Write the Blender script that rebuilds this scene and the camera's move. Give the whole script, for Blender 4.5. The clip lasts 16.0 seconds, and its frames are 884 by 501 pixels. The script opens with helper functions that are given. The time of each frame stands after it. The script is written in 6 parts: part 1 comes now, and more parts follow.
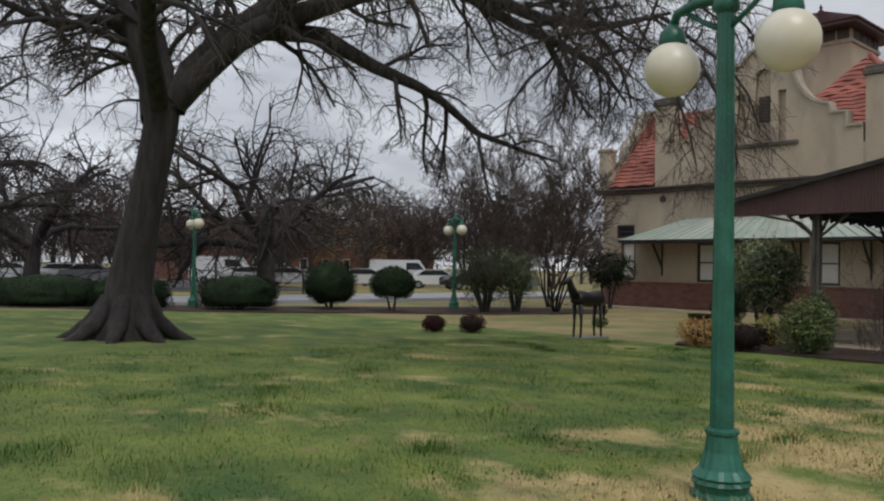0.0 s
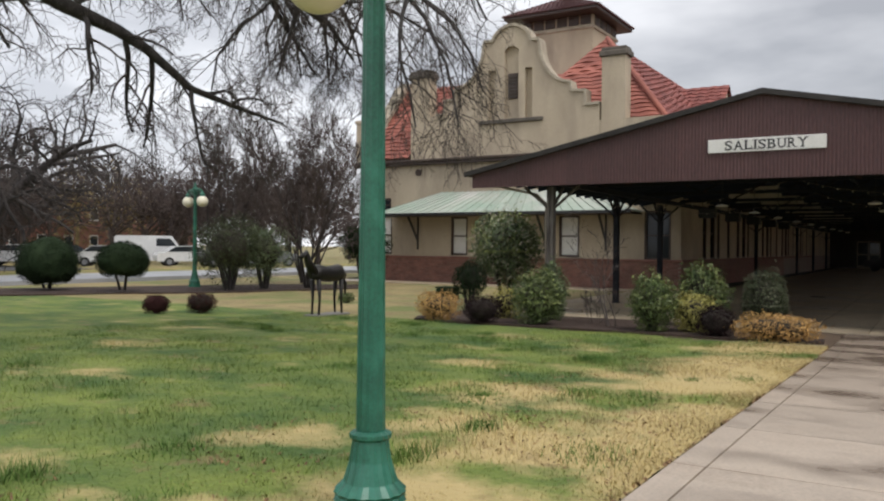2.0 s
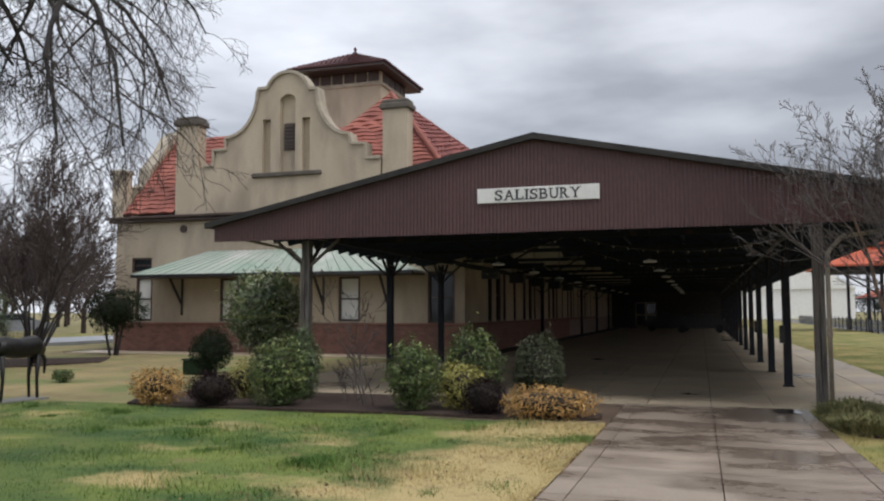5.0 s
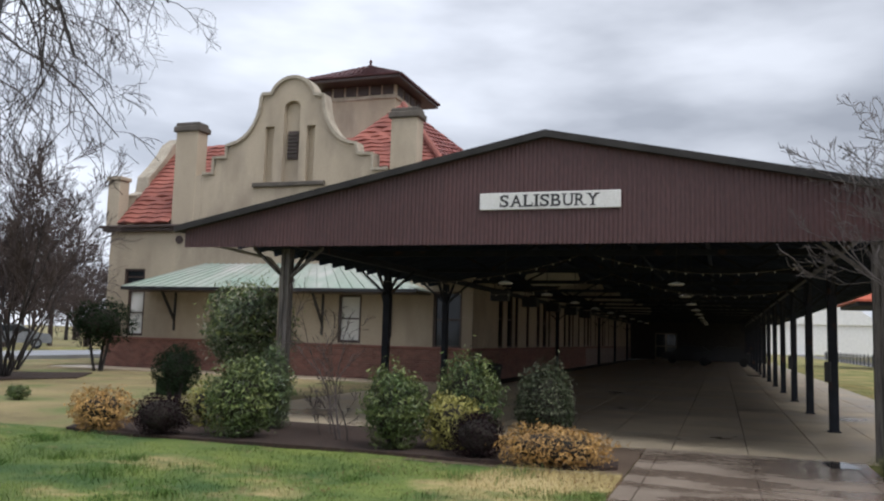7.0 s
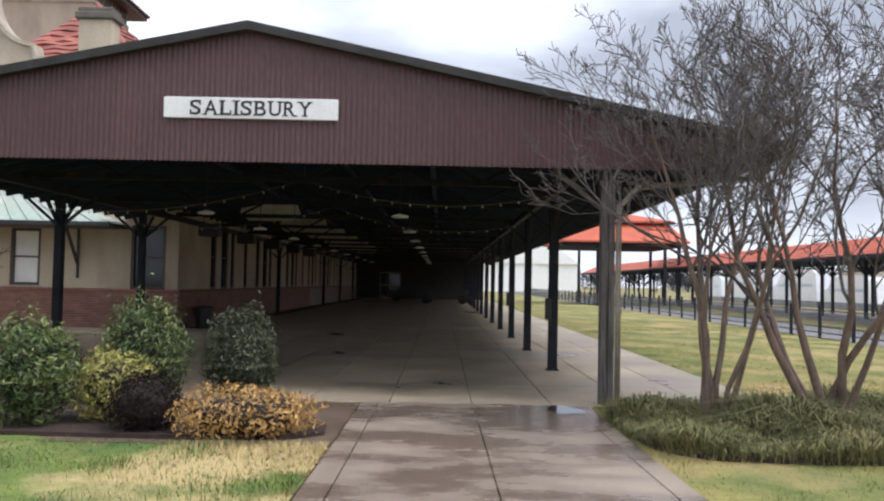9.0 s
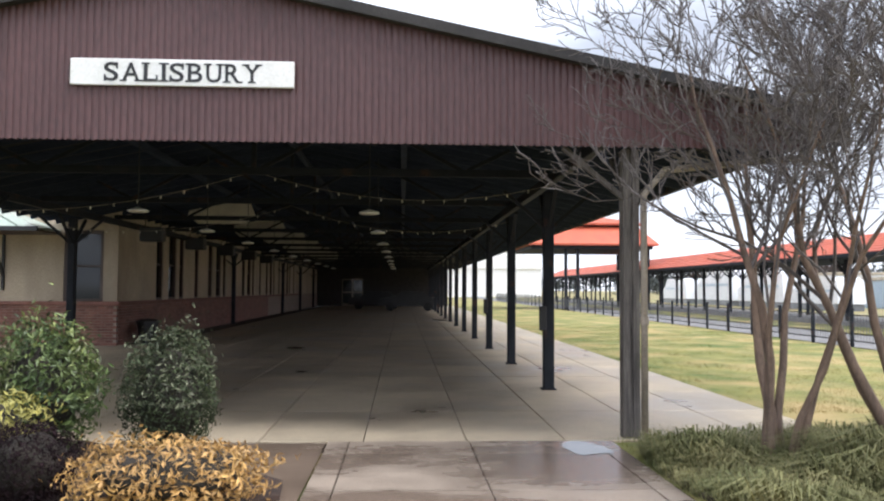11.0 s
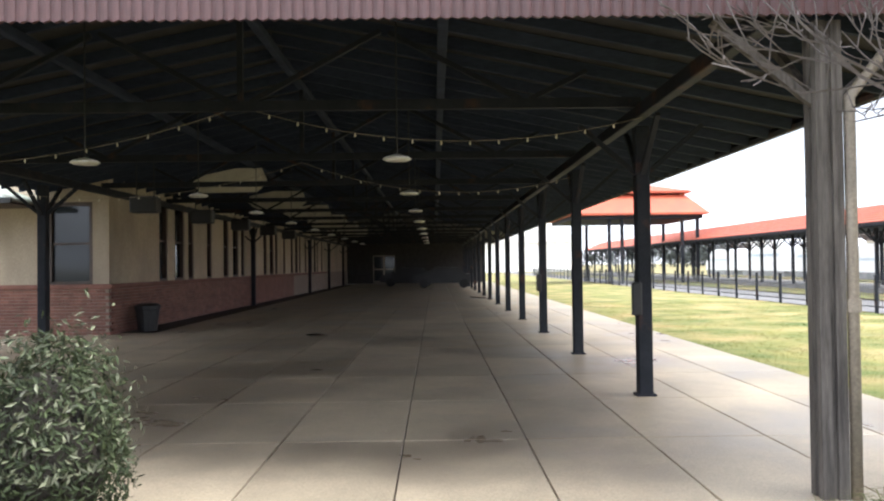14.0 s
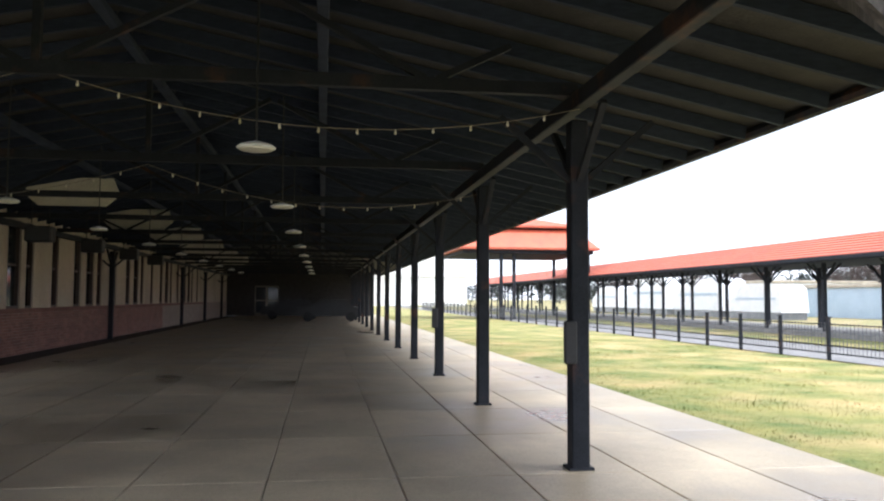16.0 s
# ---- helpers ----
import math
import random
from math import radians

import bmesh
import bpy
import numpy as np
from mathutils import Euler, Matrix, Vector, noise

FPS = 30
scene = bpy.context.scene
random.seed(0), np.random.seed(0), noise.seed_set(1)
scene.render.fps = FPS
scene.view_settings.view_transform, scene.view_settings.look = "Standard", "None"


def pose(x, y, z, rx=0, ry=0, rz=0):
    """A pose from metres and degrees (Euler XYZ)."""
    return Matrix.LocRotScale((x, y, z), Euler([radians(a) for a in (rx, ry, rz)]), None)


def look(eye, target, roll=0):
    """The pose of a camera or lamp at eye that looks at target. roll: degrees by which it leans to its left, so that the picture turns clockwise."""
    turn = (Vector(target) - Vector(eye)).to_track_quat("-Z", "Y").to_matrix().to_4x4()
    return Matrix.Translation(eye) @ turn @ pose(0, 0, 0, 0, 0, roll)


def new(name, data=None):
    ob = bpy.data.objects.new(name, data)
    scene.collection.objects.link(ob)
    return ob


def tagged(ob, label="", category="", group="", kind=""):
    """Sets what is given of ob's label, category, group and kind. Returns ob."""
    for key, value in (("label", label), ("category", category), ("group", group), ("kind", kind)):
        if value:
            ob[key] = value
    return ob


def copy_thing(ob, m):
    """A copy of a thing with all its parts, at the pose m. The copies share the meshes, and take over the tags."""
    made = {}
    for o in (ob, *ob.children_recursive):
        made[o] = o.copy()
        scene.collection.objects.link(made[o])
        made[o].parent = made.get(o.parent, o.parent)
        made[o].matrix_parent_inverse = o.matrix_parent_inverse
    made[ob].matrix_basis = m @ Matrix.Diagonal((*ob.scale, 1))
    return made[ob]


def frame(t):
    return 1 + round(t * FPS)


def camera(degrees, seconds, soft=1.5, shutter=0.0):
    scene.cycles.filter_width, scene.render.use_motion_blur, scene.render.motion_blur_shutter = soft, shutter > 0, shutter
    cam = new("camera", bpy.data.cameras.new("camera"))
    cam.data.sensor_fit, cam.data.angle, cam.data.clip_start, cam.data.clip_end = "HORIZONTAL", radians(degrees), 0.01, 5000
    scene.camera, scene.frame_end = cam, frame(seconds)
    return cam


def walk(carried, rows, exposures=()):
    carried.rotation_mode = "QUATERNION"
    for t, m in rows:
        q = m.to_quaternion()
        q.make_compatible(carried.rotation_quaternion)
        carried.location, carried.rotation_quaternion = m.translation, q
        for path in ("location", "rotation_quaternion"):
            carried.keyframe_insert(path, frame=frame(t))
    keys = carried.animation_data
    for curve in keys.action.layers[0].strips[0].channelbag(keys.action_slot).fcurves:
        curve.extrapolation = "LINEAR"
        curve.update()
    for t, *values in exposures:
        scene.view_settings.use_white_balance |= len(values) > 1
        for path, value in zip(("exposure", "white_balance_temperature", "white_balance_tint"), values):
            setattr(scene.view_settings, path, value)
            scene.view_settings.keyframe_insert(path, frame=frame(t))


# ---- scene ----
cam = camera(57.3, 16.0, 2.2)
METRES, EYE, TILT, LEAN, TURN = 17.241, 1.5, 0.0, 0.0, -42.7
ROWS = [
    (0.0, 0.0, 0.0, 0.0, -0.02, 1.22, -1.01),
    (0.5, 0.0137, 0.0167, -0.0007, -1.15, -0.03, -0.82),
    (1.0, 0.0278, 0.0339, -0.0021, -4.76, -1.14, 1.25),
    (1.5, 0.0454, 0.0517, -0.003, -10.93, -1.03, 0.65),
    (2.0, 0.0631, 0.0704, -0.0034, -15.88, -0.27, -0.52),
    (2.5, 0.0831, 0.0921, -0.0041, -22.95, 0.22, 0.33),
    (3.0, 0.1057, 0.1119, -0.0068, -27.38, 0.1, 0.04),
    (3.5, 0.1254, 0.134, -0.0065, -28.21, -0.03, 1.32),
    (4.0, 0.1458, 0.1521, -0.0059, -30.85, 0.48, 0.88),
    (4.5, 0.1653, 0.1722, -0.0043, -31.0, 2.21, 0.45),
    (5.0, 0.1857, 0.1974, -0.0032, -29.58, 4.3, 0.1),
    (7.5, 0.2872, 0.313, -0.0069, -28.81, 6.34, -2.08),
    (8.0, 0.31, 0.3347, -0.0072, -37.77, 4.85, -2.61),
    (8.5, 0.3364, 0.3588, -0.0072, -45.35, 2.91, -1.3),
    (9.0, 0.3579, 0.3815, -0.0072, -47.36, 2.28, -1.12),
    (11.5, 0.465, 0.5052, -0.0064, -50.28, 2.8, -0.18),
    (12.0, 0.4896, 0.5305, -0.0064, -48.92, 2.79, -0.12),
    (12.5, 0.515, 0.5544, -0.0076, -49.22, 0.45, -0.97),
    (13.0, 0.5391, 0.5762, -0.0085, -50.63, -0.7, -1.04),
    (13.5, 0.5647, 0.5995, -0.0092, -50.02, 0.23, -0.78),
    (14.0, 0.5871, 0.6225, -0.0087, -47.82, 1.04, 0.71),
    (14.5, 0.6147, 0.6443, -0.009, -45.21, 1.43, 1.29),
    (15.0, 0.6384, 0.6629, -0.0091, -48.85, 2.21, 1.42),
    (15.5, 0.6698, 0.6875, -0.0084, -53.21, 3.44, 1.06),
    (16.0, 0.6973, 0.7121, -0.0105, -55.69, 3.38, -0.27),
]
EXPOSURES = [(0.0, -0.15, 6250, 11), (0.5, 0.08, 6250, 11), (1.0, 0.32, 6450, 11), (1.5, 0.45, 6450, 11), (2.0, 0.5, 6450, 11), (2.5, 0.6, 6400, 11), (3.0, 0.6, 6350, 11), (4.0, 0.65, 6250, 11), (4.5, 0.58, 6200, 11), (5.0, 0.35, 6150, 11), (7.5, 0.55, 5950, 12), (8.5, 0.85, 5850, 13), (9.0, 1.0, 5900, 13), (11.5, 1.55, 5950, 12), (12.5, 1.7, 6000, 11), (13.5, 1.97, 5950, 11), (14.5, 2.14, 5950, 11), (15.0, 2.1, 5900, 11), (16.0, 1.98, 5800, 11)]
walk(cam, [(t, pose(0, 0, EYE, TILT, LEAN, TURN) @ pose(METRES * x, METRES * y, METRES * z, 90 + pitch, roll, yaw)) for t, x, y, z, yaw, pitch, roll in ROWS], EXPOSURES)

# ---------- world, sun ----------
world = bpy.data.worlds.new("sky")
scene.world = world
world.use_nodes = True
wn, wl = world.node_tree.nodes, world.node_tree.links
wn.clear()
w_out = wn.new("ShaderNodeOutputWorld")
w_bg = wn.new("ShaderNodeBackground")
w_sky = wn.new("ShaderNodeTexSky")
w_sky.sky_type = "NISHITA"
w_sky.sun_disc = False
w_sky.sun_elevation, w_sky.sun_rotation = radians(48), radians(200)
w_bg.inputs["Strength"].default_value = 0.085
w_coord = wn.new("ShaderNodeTexCoord")
w_map = wn.new("ShaderNodeMapping")
w_map.inputs["Scale"].default_value = (1.6, 1.6, 5.0)
w_noise = wn.new("ShaderNodeTexNoise")
w_noise.inputs["Scale"].default_value = 1.7
w_noise.inputs["Detail"].default_value = 5
w_noise.inputs["Roughness"].default_value = 0.48
w_ramp = wn.new("ShaderNodeValToRGB")
w_ramp.color_ramp.elements[0].position = 0.36
w_ramp.color_ramp.elements[0].color = (4.5, 4.65, 4.95, 1)
w_ramp.color_ramp.elements[1].position = 0.66
w_ramp.color_ramp.elements[1].color = (9.3, 9.4, 9.6, 1)
w_mix = wn.new("ShaderNodeMixRGB")
w_mix.inputs["Fac"].default_value = 0.93
wl.new(w_coord.outputs["Generated"], w_map.inputs["Vector"])
wl.new(w_map.outputs["Vector"], w_noise.inputs["Vector"])
wl.new(w_noise.outputs["Fac"], w_ramp.inputs["Fac"])
wl.new(w_sky.outputs["Color"], w_mix.inputs["Color1"])
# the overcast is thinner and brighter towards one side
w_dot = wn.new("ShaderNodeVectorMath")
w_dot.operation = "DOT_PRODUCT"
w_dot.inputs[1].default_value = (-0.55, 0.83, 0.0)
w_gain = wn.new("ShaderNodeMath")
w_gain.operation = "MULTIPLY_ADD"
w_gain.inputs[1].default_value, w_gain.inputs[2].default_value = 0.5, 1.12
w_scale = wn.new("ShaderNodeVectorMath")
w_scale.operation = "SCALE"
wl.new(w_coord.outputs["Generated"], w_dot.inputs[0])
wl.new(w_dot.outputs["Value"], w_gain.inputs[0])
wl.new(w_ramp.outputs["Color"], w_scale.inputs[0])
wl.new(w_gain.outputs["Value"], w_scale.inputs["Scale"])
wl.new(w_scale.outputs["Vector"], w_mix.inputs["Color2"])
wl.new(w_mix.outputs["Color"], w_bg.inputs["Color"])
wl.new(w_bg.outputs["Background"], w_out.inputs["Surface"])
sun = new("sun", bpy.data.lights.new("sun", "SUN"))
sun.data.energy, sun.data.angle, sun.data.color = 1.6, radians(30), (1.0, 0.96, 0.9)
sun.matrix_world = look((-10, -25, 40), (0, 0, 0))

FL = -0.25          # floor level under the canopy
XF = 34.5           # front wall of the depot
RNG = random.Random(7)


def ground_z(x, y=0.0):
    u = min(1.0, max(0.0, (x - 4.0) / 15.0))
    return FL * u * u * (3 - 2 * u)


# ---------- materials ----------
def mat(name, col, col2=None, rough=0.8, scale=4.0, fine=60.0, bump=0.15, metal=0.0, rand=0.0, stain=None, stain_scale=0.6, stretch=(1, 1, 1), island=0.0, stain_at=(0.52, 0.66), wet=0.0, grad=None, spec=0.5, bare=None):
    m = bpy.data.materials.new(name)
    m.use_nodes = True
    n, l = m.node_tree.nodes, m.node_tree.links
    b = n["Principled BSDF"]
    b.inputs["Roughness"].default_value = rough
    b.inputs["Metallic"].default_value = metal
    b.inputs["Specular IOR Level"].default_value = spec
    col2 = col2 or tuple(c * 0.72 for c in col)
    geo = n.new("ShaderNodeNewGeometry")
    mp = n.new("ShaderNodeMapping")
    mp.inputs["Scale"].default_value = stretch
    l.new(geo.outputs["Position"], mp.inputs["Vector"])
    t1 = n.new("ShaderNodeTexNoise")
    t1.inputs["Scale"].default_value, t1.inputs["Detail"].default_value = scale, 6
    t1.inputs["Roughness"].default_value = 0.62
    t2 = n.new("ShaderNodeTexNoise")
    t2.inputs["Scale"].default_value, t2.inputs["Detail"].default_value = fine, 3
    l.new(mp.outputs["Vector"], t1.inputs["Vector"])
    l.new(mp.outputs["Vector"], t2.inputs["Vector"])
    r1 = n.new("ShaderNodeValToRGB")
    r1.color_ramp.elements[0].position, r1.color_ramp.elements[1].position = 0.35, 0.65
    r1.color_ramp.elements[0].color, r1.color_ramp.elements[1].color = (*col2, 1), (*col, 1)
    l.new(t1.outputs["Fac"], r1.inputs["Fac"])
    out = r1.outputs["Color"]
    mx = n.new("ShaderNodeMixRGB")
    mx.blend_type, mx.inputs["Fac"].default_value = "OVERLAY", 0.45
    l.new(out, mx.inputs["Color1"])
    l.new(t2.outputs["Fac"], mx.inputs["Color2"])
    out = mx.outputs["Color"]
    if stain:
        t3 = n.new("ShaderNodeTexNoise")
        t3.inputs["Scale"].default_value, t3.inputs["Detail"].default_value = stain_scale, 7
        t3.inputs["Roughness"].default_value = 0.6
        l.new(mp.outputs["Vector"], t3.inputs["Vector"])
        r3 = n.new("ShaderNodeValToRGB")
        r3.color_ramp.elements[0].position, r3.color_ramp.elements[1].position = stain_at
        l.new(t3.outputs["Fac"], r3.inputs["Fac"])
        ms = n.new("ShaderNodeMixRGB")
        l.new(r3.outputs["Color"], ms.inputs["Fac"])
        l.new(out, ms.inputs["Color1"])
        ms.inputs["Color2"].default_value = (*stain, 1)
        out = ms.outputs["Color"]
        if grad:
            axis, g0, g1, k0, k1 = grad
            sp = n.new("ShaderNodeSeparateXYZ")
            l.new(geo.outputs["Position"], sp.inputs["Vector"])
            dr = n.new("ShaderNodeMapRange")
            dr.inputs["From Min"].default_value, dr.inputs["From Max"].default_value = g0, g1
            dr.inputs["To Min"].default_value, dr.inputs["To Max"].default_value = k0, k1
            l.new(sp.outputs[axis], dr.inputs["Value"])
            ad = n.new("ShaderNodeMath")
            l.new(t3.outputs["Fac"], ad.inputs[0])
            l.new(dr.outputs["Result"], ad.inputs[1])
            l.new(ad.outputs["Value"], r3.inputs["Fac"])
        if bare:
            t4 = n.new("ShaderNodeTexNoise")
            t4.inputs["Scale"].default_value, t4.inputs["Detail"].default_value = 1.7, 8
            t4.inputs["Roughness"].default_value = 0.7
            l.new(geo.outputs["Position"], t4.inputs["Vector"])
            r4 = n.new("ShaderNodeValToRGB")
            r4.color_ramp.elements[0].position, r4.color_ramp.elements[1].position = 0.57, 0.72
            l.new(t4.outputs["Fac"], r4.inputs["Fac"])
            mb4 = n.new("ShaderNodeMixRGB")
            l.new(r4.outputs["Color"], mb4.inputs["Fac"])
            l.new(out, mb4.inputs["Color1"])
            mb4.inputs["Color2"].default_value = (*bare, 1)
            out = mb4.outputs["Color"]
        if wet:
            wr = n.new("ShaderNodeMapRange")
            wr.inputs["To Min"].default_value, wr.inputs["To Max"].default_value = rough, wet
            l.new(r3.outputs["Color"], wr.inputs["Value"])
            l.new(wr.outputs["Result"], b.inputs["Roughness"])
    if rand or island:
        src = n.new("ShaderNodeObjectInfo").outputs["Random"] if rand else geo.outputs["Random Per Island"]
        k = rand or island
        mr = n.new("ShaderNodeMapRange")
        mr.inputs["To Min"].default_value, mr.inputs["To Max"].default_value = 1 - k, 1 + k
        l.new(src, mr.inputs["Value"])
        hs = n.new("ShaderNodeHueSaturation")
        l.new(mr.outputs["Result"], hs.inputs["Value"])
        l.new(out, hs.inputs["Color"])
        out = hs.outputs["Color"]
    l.new(out, b.inputs["Base Color"])
    if bump:
        bp = n.new("ShaderNodeBump")
        bp.inputs["Strength"].default_value, bp.inputs["Distance"].default_value = bump, 0.02
        l.new(t2.outputs["Fac"], bp.inputs["Height"])
        l.new(bp.outputs["Normal"], b.inputs["Normal"])
    return m


M = {}
M["lawn"] = mat("lawn", (0.165, 0.205, 0.038), (0.045, 0.095, 0.018), 0.95, 0.9, 25, 0.8, stain=(0.43, 0.335, 0.15), stain_scale=0.75, stretch=(1.0, 0.8, 1), stain_at=(0.49, 0.62), grad=("Y", 1.7, 5.5, 0.16, -0.09), bare=(0.23, 0.165, 0.08))
M["blade"] = mat("grass_blades", (0.19, 0.24, 0.046), (0.055, 0.115, 0.022), 0.7, 0.9, 20, 0, island=0.25, stain=(0.48, 0.385, 0.175), stain_scale=0.75, stretch=(1.0, 0.8, 1), stain_at=(0.49, 0.62), grad=("Y", 1.7, 5.5, 0.16, -0.09), bare=(0.28, 0.21, 0.10))
M["lawnside"] = mat("damp_lawn", (0.24, 0.215, 0.06), (0.10, 0.13, 0.028), 0.95, 0.9, 25, 0.8, stain=(0.38, 0.28, 0.12), stain_scale=0.5, stain_at=(0.45, 0.68))
M["tuft"] = mat("lush_tuft", (0.115, 0.18, 0.038), (0.055, 0.115, 0.023), 0.75, 1.5, 20, 0, island=0.35, spec=0.2)
M["redleaf"] = mat("dull_red_leaf", (0.055, 0.022, 0.02), (0.03, 0.013, 0.013), 0.8, 2, 20, 0, island=0.4, spec=0.1)
M["straw"] = mat("dry_grass", (0.33, 0.255, 0.12), (0.19, 0.155, 0.07), 0.95, 0.9, 30, 0.7, stain=(0.14, 0.165, 0.05), stain_scale=0.45, stain_at=(0.48, 0.62), bare=(0.16, 0.11, 0.06))
M["mulch"] = mat("mulch", (0.055, 0.032, 0.022), (0.028, 0.017, 0.012), 0.95, 9, 45, 1.0)
M["concrete"] = mat("platform_concrete", (0.475, 0.39, 0.272), (0.345, 0.283, 0.2), 0.5, 0.8, 70, 0.1, rand=0.1, stain=(0.20, 0.16, 0.115), stain_scale=0.38, stain_at=(0.47, 0.68), wet=0.25)
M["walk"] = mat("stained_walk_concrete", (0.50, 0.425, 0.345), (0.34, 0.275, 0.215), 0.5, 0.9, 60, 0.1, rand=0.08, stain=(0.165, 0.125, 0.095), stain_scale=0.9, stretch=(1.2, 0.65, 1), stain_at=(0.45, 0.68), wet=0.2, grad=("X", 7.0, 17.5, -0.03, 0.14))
M["walkwet"] = mat("wet_brown_concrete", (0.21, 0.155, 0.115), (0.11, 0.08, 0.058), 0.3, 0.9, 60, 0.08, rand=0.1, stain=(0.30, 0.24, 0.19), stain_scale=0.8, stretch=(1.2, 0.6, 1), stain_at=(0.58, 0.72), wet=0.12)
M["litter"] = mat("dead_leaves", (0.20, 0.115, 0.055), (0.11, 0.06, 0.03), 0.9, 5, 20, 0, island=0.5)
M["joint"] = mat("joint_dirt", (0.07, 0.055, 0.045), None, 0.95, 5, 40, 0.3)
M["asphalt"] = mat("asphalt", (0.085, 0.083, 0.083), (0.055, 0.054, 0.055), 0.75, 0.8, 80, 0.3)
M["road"] = mat("wet_road", (0.34, 0.35, 0.37), (0.25, 0.26, 0.28), 0.4, 0.5, 60, 0.1)
M["stucco"] = mat("tan_stucco", (0.49, 0.41, 0.305), (0.41, 0.34, 0.25), 0.9, 0.8, 50, 0.25, stain=(0.27, 0.222, 0.17), stain_scale=0.45, stretch=(1, 1, 0.35), stain_at=(0.5, 0.72))
M["coping"] = mat("stone_coping", (0.46, 0.40, 0.31), (0.30, 0.26, 0.20), 0.85, 2.0, 40, 0.25)
M["darkstone"] = mat("weathered_sill", (0.13, 0.11, 0.09), (0.08, 0.07, 0.06), 0.9, 2.0, 40, 0.25)
M["brick"] = mat("red_brick", (0.245, 0.115, 0.088), (0.165, 0.078, 0.06), 0.85, 2.2, 60, 0.2, rand=0.22)
M["brickfar"] = mat("red_brick_far", (0.245, 0.115, 0.088), (0.175, 0.082, 0.063), 0.85, 2.2, 60, 0.2, island=0.22)
M["mortar"] = mat("mortar", (0.33, 0.27, 0.22), None, 0.95, 6, 60, 0.2)
M["tile"] = mat("clay_roof_tile", (0.34, 0.115, 0.082), (0.22, 0.07, 0.052), 0.75, 1.2, 30, 0.15, island=0.12)
M["tilefar"] = mat("weathered_roof_tile", (0.27, 0.085, 0.068), (0.18, 0.055, 0.048), 0.75, 1.5, 30, 0.15, island=0.15)
M["towertile"] = mat("dull_maroon_tile", (0.12, 0.057, 0.058), (0.08, 0.04, 0.042), 0.75, 1.5, 30, 0.15, island=0.1)
M["redroof"] = mat("orange_red_roof", (0.50, 0.11, 0.05), (0.40, 0.085, 0.045), 0.6, 1.0, 30, 0.1, rand=0.06)
M["fascia"] = mat("maroon_corrugated_metal", (0.085, 0.037, 0.036), (0.068, 0.03, 0.03), 0.5, 0.7, 30, 0.08, rand=0.10, stretch=(1, 1, 0.25))
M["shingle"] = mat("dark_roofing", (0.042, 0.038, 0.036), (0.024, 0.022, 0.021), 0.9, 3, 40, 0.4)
M["steel"] = mat("dark_painted_steel", (0.024, 0.026, 0.033), (0.015, 0.017, 0.022), 0.7, 3, 50, 0.15, spec=0.2, stain=(0.085, 0.042, 0.026), stain_scale=2.5, stain_at=(0.58, 0.75))
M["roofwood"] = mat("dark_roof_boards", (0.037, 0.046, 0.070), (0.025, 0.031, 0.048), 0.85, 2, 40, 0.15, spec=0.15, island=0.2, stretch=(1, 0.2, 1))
M["greywood"] = mat("weathered_grey_timber", (0.15, 0.132, 0.115), (0.05, 0.043, 0.038), 0.85, 6, 60, 0.4, stretch=(3, 3, 0.22))
M["pipe"] = mat("tan_downpipe", (0.30, 0.25, 0.19), (0.2, 0.17, 0.13), 0.6, 3, 50, 0.1)
M["copper"] = mat("green_copper_roof", (0.30, 0.38, 0.31), (0.40, 0.42, 0.37), 0.6, 0.7, 30, 0.1, rand=0.06, stain=(0.50, 0.50, 0.46), stain_scale=0.5)
M["green"] = mat("green_cast_iron", (0.017, 0.125, 0.078), (0.012, 0.085, 0.055), 0.38, 3, 60, 0.1, stain=(0.03, 0.16, 0.11), stain_scale=3)
M["globe"] = mat("opal_globe", (0.70, 0.66, 0.52), (0.66, 0.62, 0.48), 0.3, 2, 3, 0.0)
M["white"] = mat("white_paint", (0.78, 0.77, 0.74), (0.7, 0.69, 0.66), 0.5, 2, 30, 0.05)
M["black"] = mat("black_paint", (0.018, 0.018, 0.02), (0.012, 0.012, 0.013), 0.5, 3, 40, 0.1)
M["frame"] = mat("brown_window_frame", (0.06, 0.035, 0.025), (0.04, 0.023, 0.018), 0.5, 3, 40, 0.1)
M["blind"] = mat("white_blind", (0.74, 0.73, 0.70), (0.64, 0.63, 0.60), 0.7, 1.5, 30, 0.0)
M["bark"] = mat("grey_bark", (0.048, 0.042, 0.040), (0.018, 0.015, 0.0145), 0.95, 4, 26, 1.0, stretch=(2, 2, 0.35))
M["twig"] = mat("dark_twigs", (0.065, 0.052, 0.046), (0.04, 0.031, 0.028), 0.9, 3, 30, 0.2)
M["myrtle"] = mat("smooth_tan_bark", (0.20, 0.135, 0.095), (0.10, 0.068, 0.05), 0.8, 5, 30, 0.3, stretch=(2, 2, 0.5))
M["myrtletwig"] = mat("greyish_fine_twigs", (0.155, 0.135, 0.128), (0.09, 0.078, 0.074), 0.9, 3, 30, 0.2)
M["ballast"] = mat("grey_ballast", (0.21, 0.20, 0.19), (0.14, 0.135, 0.13), 0.9, 2, 40, 0.5)
M["fartwig"] = mat("brown_winter_twigs", (0.07, 0.05, 0.043), (0.042, 0.03, 0.027), 0.9, 1, 10, 0.0)
M["leaf"] = mat("evergreen_leaf", (0.125, 0.155, 0.07), (0.05, 0.085, 0.03), 0.3, 2, 20, 0, island=0.6)
